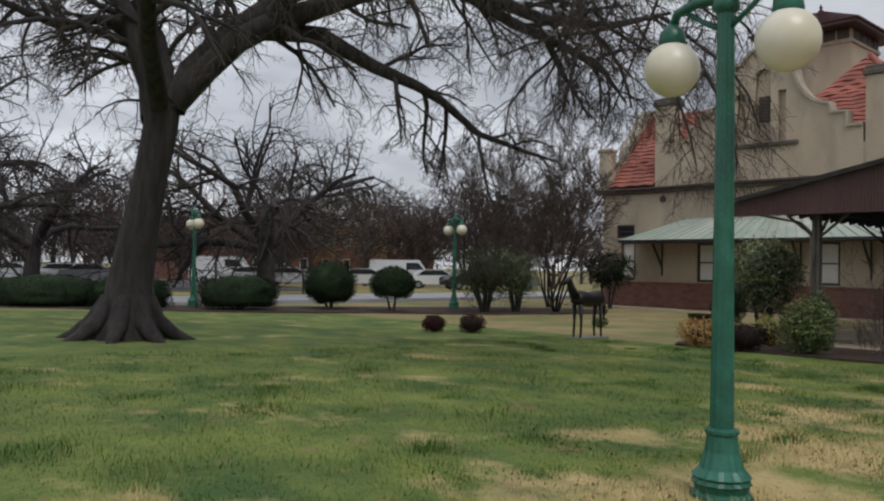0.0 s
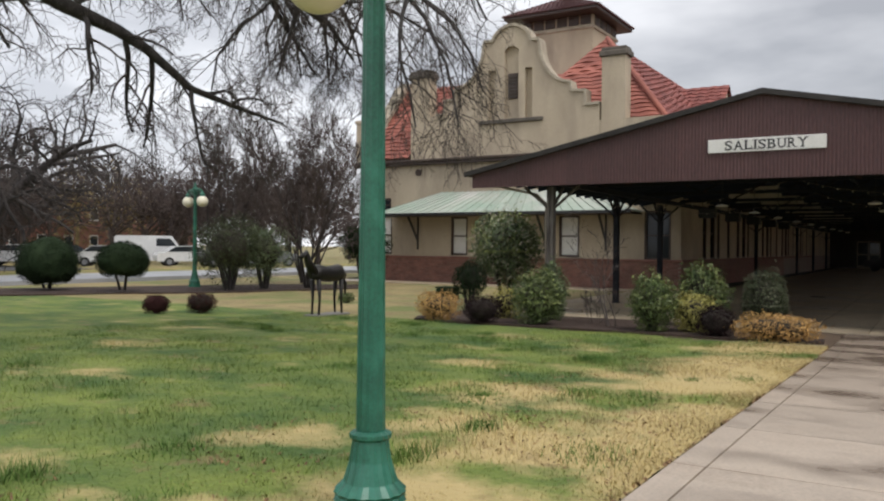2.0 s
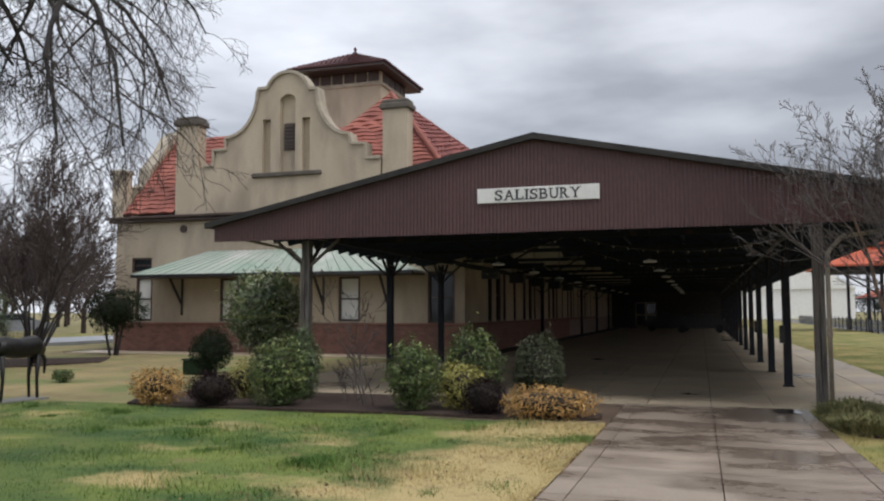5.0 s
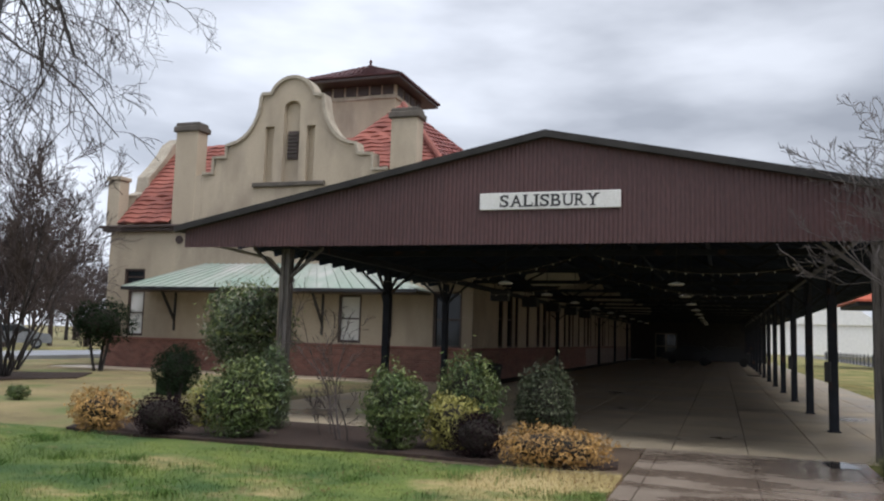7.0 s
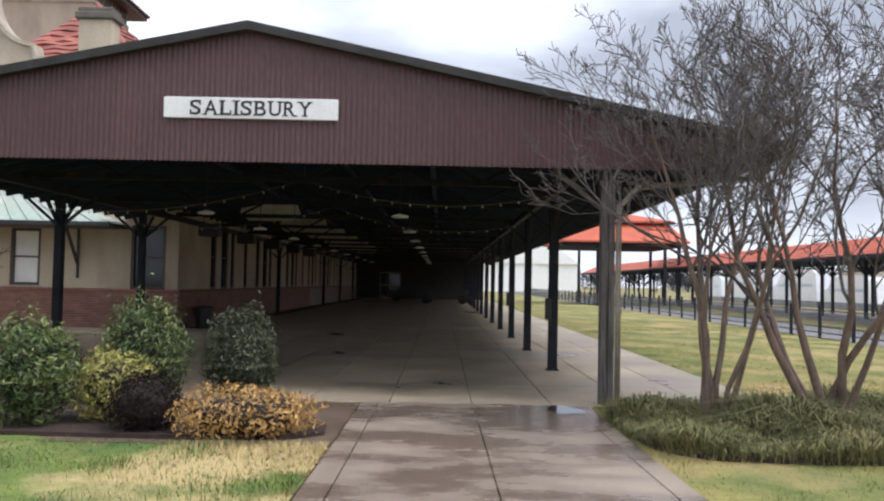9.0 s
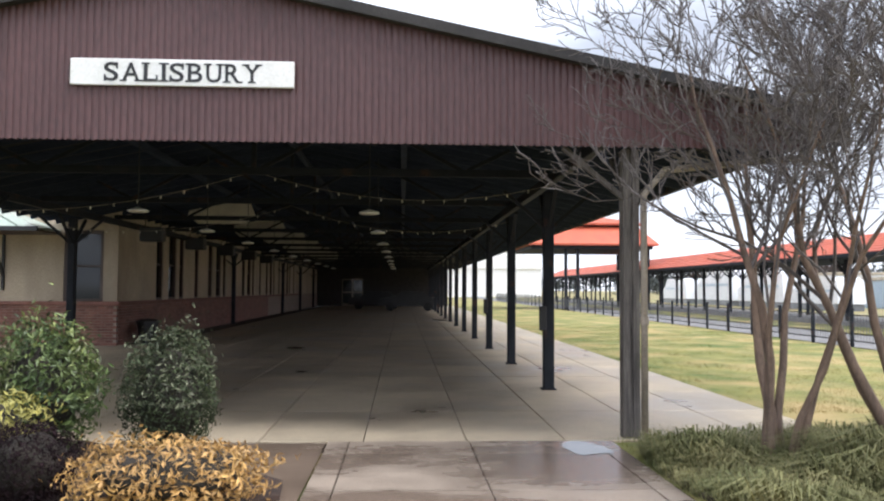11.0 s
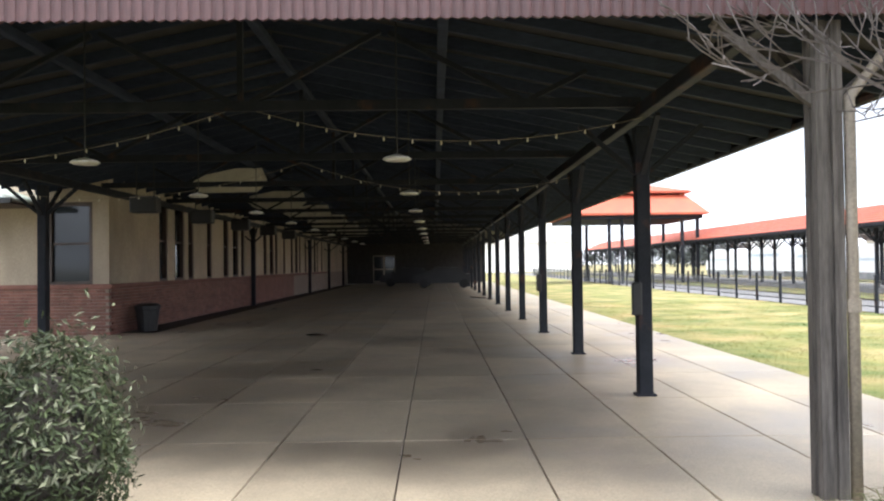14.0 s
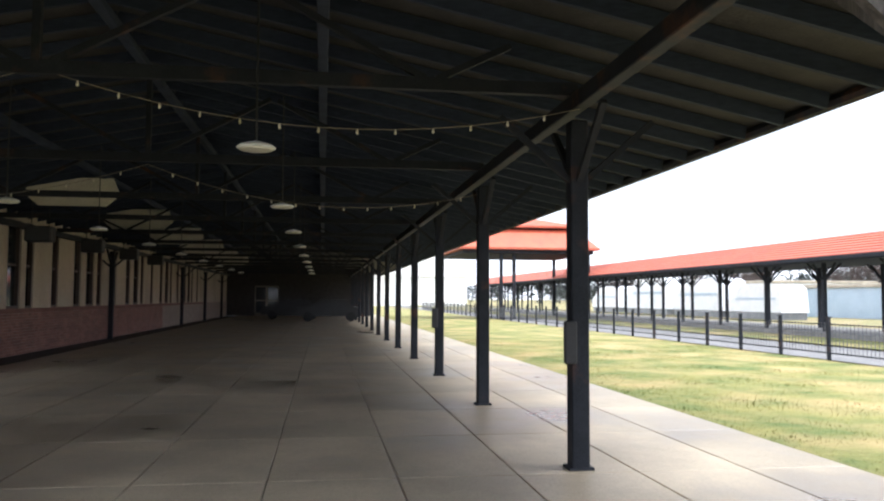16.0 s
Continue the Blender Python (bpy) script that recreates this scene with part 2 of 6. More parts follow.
M["leafy"] = mat("yellowgreen_leaf", (0.105, 0.13, 0.04), (0.045, 0.075, 0.022), 0.45, 2, 20, 0, island=0.6, spec=0.35)
M["darkleaf"] = mat("dark_evergreen_leaf", (0.018, 0.030, 0.013), (0.010, 0.019, 0.008), 0.75, 2, 20, 0, island=0.4, spec=0.12)
M["greyleaf"] = mat("greyish_leaf", (0.058, 0.072, 0.032), (0.022, 0.030, 0.012), 0.55, 2, 20, 0, island=0.6, spec=0.25)
M["purple"] = mat("purple_barberry", (0.022, 0.011, 0.013), (0.012, 0.007, 0.008), 0.8, 2, 20, 0, island=0.4, spec=0.1)
M["goldleaf"] = mat("orange_gold_leaf", (0.47, 0.285, 0.09), (0.30, 0.17, 0.055), 0.6, 2, 20, 0, island=0.4)
M["yellowleaf"] = mat("yellow_leaf", (0.34, 0.30, 0.07), (0.21, 0.20, 0.05), 0.6, 2, 20, 0, island=0.4)
M["liriope"] = mat("liriope_blade", (0.21, 0.19, 0.085), (0.105, 0.115, 0.045), 0.75, 1.3, 20, 0, island=0.45, spec=0.2)
# pale tip colours with the highlight of the upper leaves painted in
M["litleaf"] = mat("leaf_highlights", (0.20, 0.225, 0.075), (0.11, 0.145, 0.045), 0.4, 2, 20, 0, island=0.5, spec=0.35)
M["litgrey"] = mat("grey_leaf_highlights", (0.15, 0.155, 0.095), (0.085, 0.095, 0.055), 0.5, 2, 20, 0, island=0.5, spec=0.3)
# near-black brown that stands for the shade inside shrub crowns
M["coreshade"] = mat("shrub_core_shade", (0.035, 0.028, 0.02), (0.02, 0.017, 0.012), 0.95, 9, 40, 0.6)
M["picket"] = mat("dull_grey_pickets", (0.16, 0.16, 0.165), (0.09, 0.09, 0.095), 0.6, 3, 40, 0.1)
M["cream"] = mat("cream_wall", (0.60, 0.55, 0.44), (0.50, 0.45, 0.36), 0.6, 2, 30, 0.05)
M["farwood"] = mat("far_bare_crowns", (0.062, 0.050, 0.048), (0.036, 0.029, 0.029), 0.95, 0.4, 6, 0, island=0.35)
# distance haze is mixed into this greyed evergreen colour
M["hazepine"] = mat("far_evergreens", (0.075, 0.082, 0.075), (0.045, 0.052, 0.05), 0.95, 0.4, 6, 0, island=0.3)
M["olive"] = mat("yellowish_spring_crown", (0.26, 0.20, 0.085), (0.13, 0.10, 0.05), 0.9, 0.5, 6, 0, island=0.35)
M["blossom"] = mat("pale_blossom", (0.55, 0.50, 0.40), (0.40, 0.38, 0.28), 0.5, 2, 20, 0, island=0.3)
M["bronze"] = mat("dark_sculpture_metal", (0.025, 0.022, 0.02), (0.012, 0.011, 0.01), 0.45, 5, 40, 0.2, metal=0.4)
M["carwhite"] = mat("white_car_paint", (0.68, 0.69, 0.70), (0.62, 0.63, 0.64), 0.25, 1, 10, 0.0)
M["cardark"] = mat("dark_car_paint", (0.03, 0.03, 0.035), None, 0.2, 1, 10, 0.0)
M["cargrey"] = mat("grey_car_paint", (0.22, 0.23, 0.25), None, 0.22, 1, 10, 0.0)
M["rubber"] = mat("tyre_rubber", (0.015, 0.015, 0.015), None, 0.8, 5, 30, 0.1)
M["bluewall"] = mat("pale_blue_metal", (0.36, 0.43, 0.49), (0.30, 0.37, 0.43), 0.5, 0.6, 20, 0.05)


def water_mat():
    m = bpy.data.materials.new("rain_puddle")
    m.use_nodes = True
    b = m.node_tree.nodes["Principled BSDF"]
    b.inputs["Base Color"].default_value = (0.06, 0.05, 0.04, 1)
    b.inputs["Roughness"].default_value = 0.04
    b.inputs["Specular IOR Level"].default_value = 0.8
    return m


M["water"] = water_mat()



def glass_mat():
    m = bpy.data.materials.new("window_glass")
    m.use_nodes = True
    b = m.node_tree.nodes["Principled BSDF"]
    b.inputs["Base Color"].default_value = (0.025, 0.03, 0.035, 1)
    b.inputs["Roughness"].default_value = 0.06
    b.inputs["Specular IOR Level"].default_value = 0.3
    return m


M["glass"] = glass_mat()


# ---------- mesh helpers ----------
class MB:
    """Collects vertices and faces of one mesh."""

    def __init__(self):
        self.v, self.f = [], []

    def add(self, vs, fs):
        o = len(self.v)
        self.v.extend(vs)
        self.f.extend([tuple(i + o for i in f) for f in fs])
        return self

    def box(self, x0, x1, y0, y1, z0, z1, c=0.0):
        """A box; c chamfers its upright edges and rim."""
        if c <= 0:
            return self.add([(x0, y0, z0), (x1, y0, z0), (x1, y1, z0), (x0, y1, z0), (x0, y0, z1), (x1, y0, z1), (x1, y1, z1), (x0, y1, z1)],
                            [(3, 2, 1, 0), (4, 5, 6, 7), (0, 1, 5, 4), (1, 2, 6, 5), (2, 3, 7, 6), (3, 0, 4, 7)])
        ring = lambda d, z: [(x0 + d + c, y0 + d, z), (x1 - d - c, y0 + d, z), (x1 - d, y0 + d + c, z), (x1 - d, y1 - d - c, z),
                             (x1 - d - c, y1 - d, z), (x0 + d + c, y1 - d, z), (x0 + d, y1 - d - c, z), (x0 + d, y0 + d + c, z)]
        rings = [ring(c, z0), ring(0, z0 + c), ring(0, z1 - c), ring(c, z1)]
        vs = [p for r in rings for p in r]
        fs = [tuple(range(7, -1, -1)), tuple(range(24, 32))]
        for k in range(3):
            fs += [(k * 8 + i, k * 8 + (i + 1) % 8, k * 8 + 8 + (i + 1) % 8, k * 8 + 8 + i) for i in range(8)]
        return self.add(vs, fs)

    def tube(self, pts, radii, n=6, cap=True):
        """A tapered tube along points."""
        vs, fs, side = [], [], None
        P = [Vector(p) for p in pts]
        for i, p in enumerate(P):
            d = (P[min(i + 1, len(P) - 1)] - P[max(i - 1, 0)]).normalized()
            if side is None:
                side = d.orthogonal().normalized()
            else:
                side = (side - d * side.dot(d))
                side = side.normalized() if side.length > 1e-5 else d.orthogonal().normalized()
            up = d.cross(side)
            r = radii[i]
            for k in range(n):
                a = 2 * math.pi * k / n
                q = p + side * (math.cos(a) * r) + up * (math.sin(a) * r)
                vs.append((q.x, q.y, q.z))
        for i in range(len(P) - 1):
            fs += [(i * n + k, i * n + (k + 1) % n, (i + 1) * n + (k + 1) % n, (i + 1) * n + k) for k in range(n)]
        if cap:
            fs += [tuple(range(n - 1, -1, -1)), tuple(range((len(P) - 1) * n, len(P) * n))]
        return self.add(vs, fs)

    def lathe(self, x, y, prof, n=20, flute=0.0, flutes=0):
        """A turned form from (radius, z) pairs; may be fluted."""
        vs, fs = [], []
        for r, z in prof:
            for k in range(n):
                a = 2 * math.pi * k / n
                q = r * (1 - flute * (k % 2)) if flutes else r
                vs.append((x + q * math.cos(a), y + q * math.sin(a), z))
        m = len(prof)
        for i in range(m - 1):
            fs += [(i * n + k, i * n + (k + 1) % n, (i + 1) * n + (k + 1) % n, (i + 1) * n + k) for k in range(n)]
        fs += [tuple(range(n - 1, -1, -1)), tuple(range((m - 1) * n, m * n))]
        return self.add(vs, fs)

    def slab(self, poly, axis, a, b):
        """A flat outline of (u, v) pushed from a to b along an axis: x takes (y, z), y takes (x, z), z takes (x, y)."""
        n = len(poly)
        put = {"x": lambda u, v, w: (w, u, v), "y": lambda u, v, w: (u, w, v), "z": lambda u, v, w: (u, v, w)}[axis]
        vs = [put(u, v, a) for u, v in poly] + [put(u, v, b) for u, v in poly]
        fs = [tuple(range(n - 1, -1, -1)), tuple(range(n, 2 * n))] + [(i, (i + 1) % n, n + (i + 1) % n, n + i) for i in range(n)]
        return self.add(vs, fs)

    def beam(self, p, q, w, h):
        """A square bar from p to q."""
        p, q = Vector(p), Vector(q)
        d = (q - p).normalized()
        s = d.cross(Vector((0, 0, 1)))
        s = s.normalized() if s.length > 1e-4 else Vector((1, 0, 0))
        u = s.cross(d)
        vs = []
        for e in (p, q):
            for a, b in ((-1, -1), (1, -1), (1, 1), (-1, 1)):
                vs.append(tuple(e + s * (a * w / 2) + u * (b * h / 2)))
        return self.add(vs, [(3, 2, 1, 0), (4, 5, 6, 7), (0, 1, 5, 4), (1, 2, 6, 5), (2, 3, 7, 6), (3, 0, 4, 7)])

    def sweep(self, pts, x0, x1, t):
        """A strip over a wall's outline of (y, z) points, t thick, from x0 to x1."""
        o, n = len(self.v), len(pts)
        for i, (y, z) in enumerate(pts):
            (ya, za), (yb, zb) = pts[max(i - 1, 0)], pts[min(i + 1, n - 1)]
            d = math.hypot(yb - ya, zb - za) or 1.0
            ny, nz = (zb - za) / d, -(yb - ya) / d
            if nz < -0.01:
                ny, nz = -ny, -nz
            for x, k in ((x0, -0.3), (x1, -0.3), (x1, 1.0), (x0, 1.0)):
                self.v.append((x, y + ny * t * k, z + nz * t * k))
        for i in range(n - 1):
            a, b = o + 4 * i, o + 4 * i + 4
            self.f += [(a + k, a + (k + 1) % 4, b + (k + 1) % 4, b + k) for k in range(4)]
        self.f += [(o + 3, o + 2, o + 1, o), tuple(o + 4 * (n - 1) + k for k in range(4))]
        return self

    def mesh(self, name, smooth=False, weld=False):
        me = bpy.data.meshes.new(name)
        me.from_pydata(self.v, [], self.f)
        me.validate()
        bm = bmesh.new()
        bm.from_mesh(me)
        if weld:
            bmesh.ops.remove_doubles(bm, verts=bm.verts, dist=0.0005)
        if len(bm.faces) < 30000:
            bmesh.ops.recalc_face_normals(bm, faces=bm.faces)
        bm.to_mesh(me)
        bm.free()
        if smooth:
            me.polygons.foreach_set("use_smooth", [True] * len(me.polygons))
        return me


def place(ob):
    """The world place of a thing's or part's origin."""
    p = Vector(ob.location)
    while ob.parent:
        ob = ob.parent
        p += Vector(ob.location)
    return p


def thing(name, loc, label="", category="", group="", kind=""):
    e = new(name)
    e.location = loc
    e.empty_display_size = 0.2
    return tagged(e, label, category, group, kind)


def part(name, mb, material, parent, label="", smooth=False, weld=False):
    """Links a mesh given in world coordinates as one part of a thing."""
    o = place(parent)
    mb.v = [(x - o.x, y - o.y, z - o.z) for x, y, z in mb.v]
    ob = new(name, mb.mesh(name, smooth, weld))
    ob.data.materials.append(material)
    ob.parent = parent
    if label:
        ob["label"] = label
    return ob


def solid(name, mb, material, label="", category="", group="", kind="", smooth=False, loc=(0, 0, 0)):
    """One top-level mesh in world coordinates."""
    mb.v = [(x - loc[0], y - loc[1], z - loc[2]) for x, y, z in mb.v]
    ob = new(name, mb.mesh(name, smooth))
    ob.location = loc
    ob.data.materials.append(material)
    return tagged(ob, label, category, group, kind)


def piece(name, me, parent, loc):
    """One of many alike pieces that share a mesh."""
    ob = new(name, me)
    o = place(parent)
    ob.location = (loc[0] - o.x, loc[1] - o.y, loc[2] - o.z)
    ob.parent = parent
    return ob


# ---------- ground ----------
def sheet(x0, x1, y0, y1, nx, ny, dz=0.0, rough=0.0, zf=ground_z):
    mb = MB()
    for j in range(ny + 1):
        for i in range(nx + 1):
            x, y = x0 + (x1 - x0) * i / nx, y0 + (y1 - y0) * j / ny
            z = zf(x, y) + dz
            if rough:
                z += rough * noise.noise((x * 0.7, y * 0.7, 0.3)) + rough * 0.5 * noise.noise((x * 3, y * 3, 2.3))
            mb.v.append((x, y, z))
    mb.f = [(j * (nx + 1) + i, j * (nx + 1) + i + 1, (j + 1) * (nx + 1) + i + 1, (j + 1) * (nx + 1) + i) for j in range(ny) for i in range(nx)]
    return mb


solid("ground", sheet(-1200, 1200, -1200, 1200, 40, 40, -0.12, zf=lambda x, y: FL), M["straw"], "dry winter grass ground reaching the horizon", "ground", kind="structure")
lawn = solid("lawn", sheet(-8, 17.4, 1.72, 27.0, 90, 90, -0.015, 0.018), M["lawn"], "patchy green and straw coloured lawn with bare spots", "lawn", kind="structure", smooth=True)
solid("lawn_right", sheet(-8, 20.0, -14.0, -1.40, 90, 40, -0.015, 0.018), M["lawnside"], "patchy lawn beside the concrete walk", "lawn", kind="structure", smooth=True)
solid("lawn_side", sheet(19.98, 130, -12.3, -4.1, 120, 16, -0.015, 0.02), M["lawnside"], "long damp lawn between platform and fence", "lawn", kind="structure", smooth=True)
solid("verge", sheet(-80, 17.35, 27.0, 31.5, 60, 6, -0.02, 0.02), M["straw"], "straw coloured verge before the street", "lawn", kind="structure", smooth=True)
solid("verge_east", sheet(17.35, 90, 27.0, 31.5, 60, 6, -0.02, 0.02), M["straw"], "straw coloured verge before the street", "lawn", kind="structure", smooth=True)
solid("street_island", sheet(-80, 120, 37.5, 44.0, 80, 6, 0.12, 0.02, zf=lambda x, y: FL), M["lawnside"], "grass strip between street and car park", "lawn", kind="structure", smooth=True)
solid("lawn_back", sheet(17.35, 33.2, 9.6, 27.0, 60, 60, -0.02, 0.02), M["straw"], "straw coloured dormant grass before the depot", "lawn", kind="structure", smooth=True)

# ---------- paving ----------
base_pad = MB().box(20.0, 92, -4.1, 10.4, FL - 0.2, FL - 0.03)
pad = solid("platform", base_pad, M["joint"], "tan concrete platform floor under the canopy", "pavement", kind="structure")
walk_base = solid("walkway", sheet(-8, 20.0, -1.38, 1.70, 40, 1, -0.05), M["joint"], "wet stained concrete walkway to the platform", "pavement", kind="structure")

# ---------- canopy ----------
CX0, CX1 = 20.0, 88.0
RY, RZ = 3.35, 4.85
EL, ER, EZ = 10.5, -3.86, 3.38
canopy = thing("platform_canopy", (CX0, RY, FL), "long dark maroon platform canopy on steel posts", "canopy")


def roof_top(y):
    k = (RY - y) / (RY - ER) if y < RY else (y - RY) / (EL - RY)
    return RZ + (EZ - RZ) * k


# corrugated gable end in separate sheets
PITCH, WIDE = 0.075, 0.9
y = ER + 0.02
while y < EL - 0.02:
    y1 = min(y + WIDE, EL - 0.02)
    n = max(2, int(round((y1 - y) / PITCH)) * 4)
    vs, fs = [], []
    for i in range(n + 1):
        yy = y + (y1 - y) * i / n
        dx = (0.0, 0.010, 0.014, 0.010)[i % 4]
        zt = roof_top(yy) - 0.06
        zb = 2.965 + (0.018 if i % 4 == 0 else 0.0 if i % 4 == 2 else 0.008)
        vs += [(CX0 - dx, yy, zb), (CX0 - dx, yy, zt), (CX0 + 0.02, yy, zb), (CX0 + 0.02, yy, zt)]
    for i in range(n):
        a, b = i * 4, i * 4 + 4
        fs += [(a, b, b + 1, a + 1), (a + 2, a + 3, b + 3, b + 2), (a, a + 2, b + 2, b), (a + 1, b + 1, b + 3, a + 3)]
    part("fascia_sheet", MB().add(vs, fs), M["fascia"], canopy)
    y = y1 + 0.001
# roof skins with a dark edge
for ya, yb, nm in ((RY, ER - 0.12, "roof_slope"), (RY, EL + 0.12, "roof_slope")):
    za, zb = RZ + 0.02, roof_top(ER if yb < RY else EL) - 0.02
    part(nm, MB().slab([(ya, za), (yb, zb), (yb, zb - 0.09), (ya, za - 0.09)], "x", CX0 - 0.12, CX1), M["shingle"], canopy, "dark weathered roofing")
for ya, yb in ((RY, ER - 0.14), (RY, EL + 0.14)):
    zb = roof_top(ER if yb < RY else EL) - 0.02
    part("verge_board", MB().slab([(ya, RZ + 0.04), (yb, zb + 0.02), (yb, zb - 0.1), (ya, RZ - 0.08)], "x", CX0 - 0.15, CX0 - 0.05), M["shingle"], canopy)
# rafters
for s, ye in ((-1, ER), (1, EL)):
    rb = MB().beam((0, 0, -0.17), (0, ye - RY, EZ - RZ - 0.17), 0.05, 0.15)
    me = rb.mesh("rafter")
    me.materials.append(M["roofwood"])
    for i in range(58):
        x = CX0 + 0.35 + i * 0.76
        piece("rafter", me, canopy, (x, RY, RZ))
for yy in (-1.5, 8.75):
    part("beam", MB().box(CX0 + 0.1, CX1, yy - 0.065, yy + 0.065, 3.10, 3.26, 0.01), M["steel"], canopy)
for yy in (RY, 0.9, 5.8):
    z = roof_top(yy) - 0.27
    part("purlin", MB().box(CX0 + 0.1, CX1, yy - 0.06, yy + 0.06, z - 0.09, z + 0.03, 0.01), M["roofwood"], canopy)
POST_X = [24.5 + 4.55 * i for i in range(14)]
post = MB().box(-0.085, 0.085, -0.085, 0.085, 0, 3.25, 0.012).box(-0.115, 0.115, -0.115, 0.115, 0, 0.025).mesh("post")
post.materials.append(M["steel"])
brace_x = MB()
for s in (-1, 1):
    brace_x.beam((0, 0, 2.62), (s * 0.75, 0, 3.27), 0.06, 0.055)
brace_x = brace_x.mesh("knee_brace")
brace_x.materials.append(M["steel"])
brace_y = MB()
for s in (-1, 1):
    brace_y.beam((0, 0, 2.62), (0, s * 0.75, 3.27), 0.055, 0.055)
brace_y = brace_y.mesh("knee_brace")
brace_y.materials.append(M["steel"])
TRUSS = []
for nm, p, q, w, h in [("tie_beam", (0, -1.5, 3.30), (0, 8.75, 3.30), 0.08, 0.12), ("king_post", (0, RY, 3.36), (0, RY, RZ - 0.3), 0.07, 0.07)] + [
        ("web_member", (0, RY + s * a, 3.35), (0, RY + s * b, roof_top(RY - b) - 0.3), 0.06, 0.06) for s in (-1, 1) for a, b in ((0.12, 1.7), (3.4, 1.8), (3.5, 4.2))]:
    me = MB().beam(p, q, w, h).mesh(nm)
    me.materials.append(M["steel"])
    TRUSS.append((nm, me))
c = [(-0.09, -0.09), (-0.018, -0.09), (-0.018, -0.065), (0.018, -0.065), (0.018, -0.09)]
prof = []
for k in range(4):
    a = k * math.pi / 2
    prof += [(x * math.cos(a) - y * math.sin(a), x * math.sin(a) + y * math.cos(a)) for x, y in c]
timber = MB().slab(prof, "z", 0, 3.22).mesh("timber_post")
timber.materials.append(M["greywood"])
front_brace = []
for dx, dy in ((0.75, 0), (0, 0.75), (0, -0.75)):
    me = MB().beam((0, 0, 2.62), (dx, dy, 3.24), 0.06, 0.055).mesh("knee_brace")
    me.materials.append(M["greywood"])
    front_brace.append(me)
for i, x in enumerate(POST_X):
    piece("post", post, canopy, (x, -1.5, FL))
    piece("knee_brace", brace_x, canopy, (x, -1.5, FL))
    piece("knee_brace", brace_y, canopy, (x, -1.5, FL))
    for nm, me in TRUSS:
        piece(nm, me, canopy, (x, 0, 0))
for x in (25.85, 30.5, 48.7, 64.0, 73.0, 82.0):
    piece("post", post, canopy, (x, 8.62, FL))
    piece("knee_brace", brace_x, canopy, (x, 8.62, FL))
    piece("knee_brace", brace_y, canopy, (x, 8.62, FL))
for x in (24.5, 33.6):
    part("junction_box", MB().box(x - 0.15, x - 0.085, -1.45, -1.33, 0.72, 1.12, 0.015), M["black"], canopy, "small black electrical box")
for x, yy in ((20.2, -1.64), (20.45, 8.44)):
    piece("timber_post", timber, canopy, (x, yy, FL))
    for me in front_brace:
        piece("knee_brace", me, canopy, (x, yy, FL))
part("downpipe", MB().tube([(20.5, 8.6, FL), (20.5, 8.6, 2.55), (20.55, 8.9, 2.8), (20.65, 10.3, 3.1)], [0.035] * 4, 8), M["pipe"], canopy, "pale downpipe beside the post", True)
part("downpipe", MB().tube([(20.13, -1.785, FL), (20.13, -1.785, 1.35), (20.13, -1.785, 2.45), (20.2, -2.05, 2.75), (20.45, -3.75, 2.95), (20.45, -3.85, 3.25)], [0.04] * 6, 10), M["pipe"], canopy, "tan painted downpipe", True)
part("pipe_collar", MB().tube([(20.13, -1.785, 1.0), (20.13, -1.785, 1.09)], [0.054] * 2, 10), M["pipe"], canopy)
part("gutter", MB().tube([(CX0 - 0.1, ER - 0.1, 3.21), (CX1, ER - 0.1, 3.21)], [0.07] * 2, 8), M["steel"], canopy)

sign = thing("station_sign", (CX0 - 0.03, 3.29, 3.55), "white board lettered with the station name in black", "sign")
part("board", MB().box(CX0 - 0.06, CX0 - 0.018, 2.10, 4.48, 3.555, 3.845, 0.008), M["white"], sign)


def glyph(ch):
    """A capital of the built-in font as vertices in a unit box and faces."""
    cu = bpy.data.curves.new("lettering", "FONT")
    cu.body, cu.size, cu.offset = ch, 1.0, 0.010
    tmp = new("lettering_curve", cu)
    bpy.context.view_layer.update()
    me = bpy.data.meshes.new_from_object(tmp.evaluated_get(bpy.context.evaluated_depsgraph_get()))
    bpy.data.objects.remove(tmp)
    v = [p.co for p in me.vertices]
    x0, x1, y0, y1 = min(p.x for p in v), max(p.x for p in v), min(p.y for p in v), max(p.y for p in v)
    return [((p.x - x0) / (x1 - x0), (p.y - y0) / (y1 - y0)) for p in v], [tuple(f.vertices) for f in me.polygons]


# each capital: width, then its serifs as (x0, x1, z0, z1) in units of width and height
SERIF = {
    "S": (0.150, [(0.0, 0.13, 0.0, 0.34), (0.85, 0.98, 0.66, 1.0)]),
    "A": (0.185, [(-0.12, 0.26, 0.0, 0.085), (0.70, 1.12, 0.0, 0.085)]),
    "L": (0.150, [(-0.16, 0.42, 0.915, 1.0), (-0.16, 0.3, 0.0, 0.085), (0.87, 1.0, 0.0, 0.34)]),
    "I": (0.042, [(-0.75, 1.75, 0.0, 0.085), (-0.75, 1.75, 0.915, 1.0)]),
    "B": (0.155, [(-0.15, 0.2, 0.0, 0.085), (-0.15, 0.2, 0.915, 1.0)]),
    "U": (0.160, [(-0.16, 0.36, 0.915, 1.0), (0.66, 1.16, 0.915, 1.0)]),
    "R": (0.155, [(-0.15, 0.38, 0.0, 0.085), (-0.15, 0.2, 0.915, 1.0), (0.78, 1.2, 0.0, 0.085)]),
    "Y": (0.180, [(-0.1, 0.34, 0.915, 1.0), (0.68, 1.1, 0.915, 1.0), (0.26, 0.74, 0.0, 0.085)]),
}
CAP, NAME = 0.205, "SALISBURY"
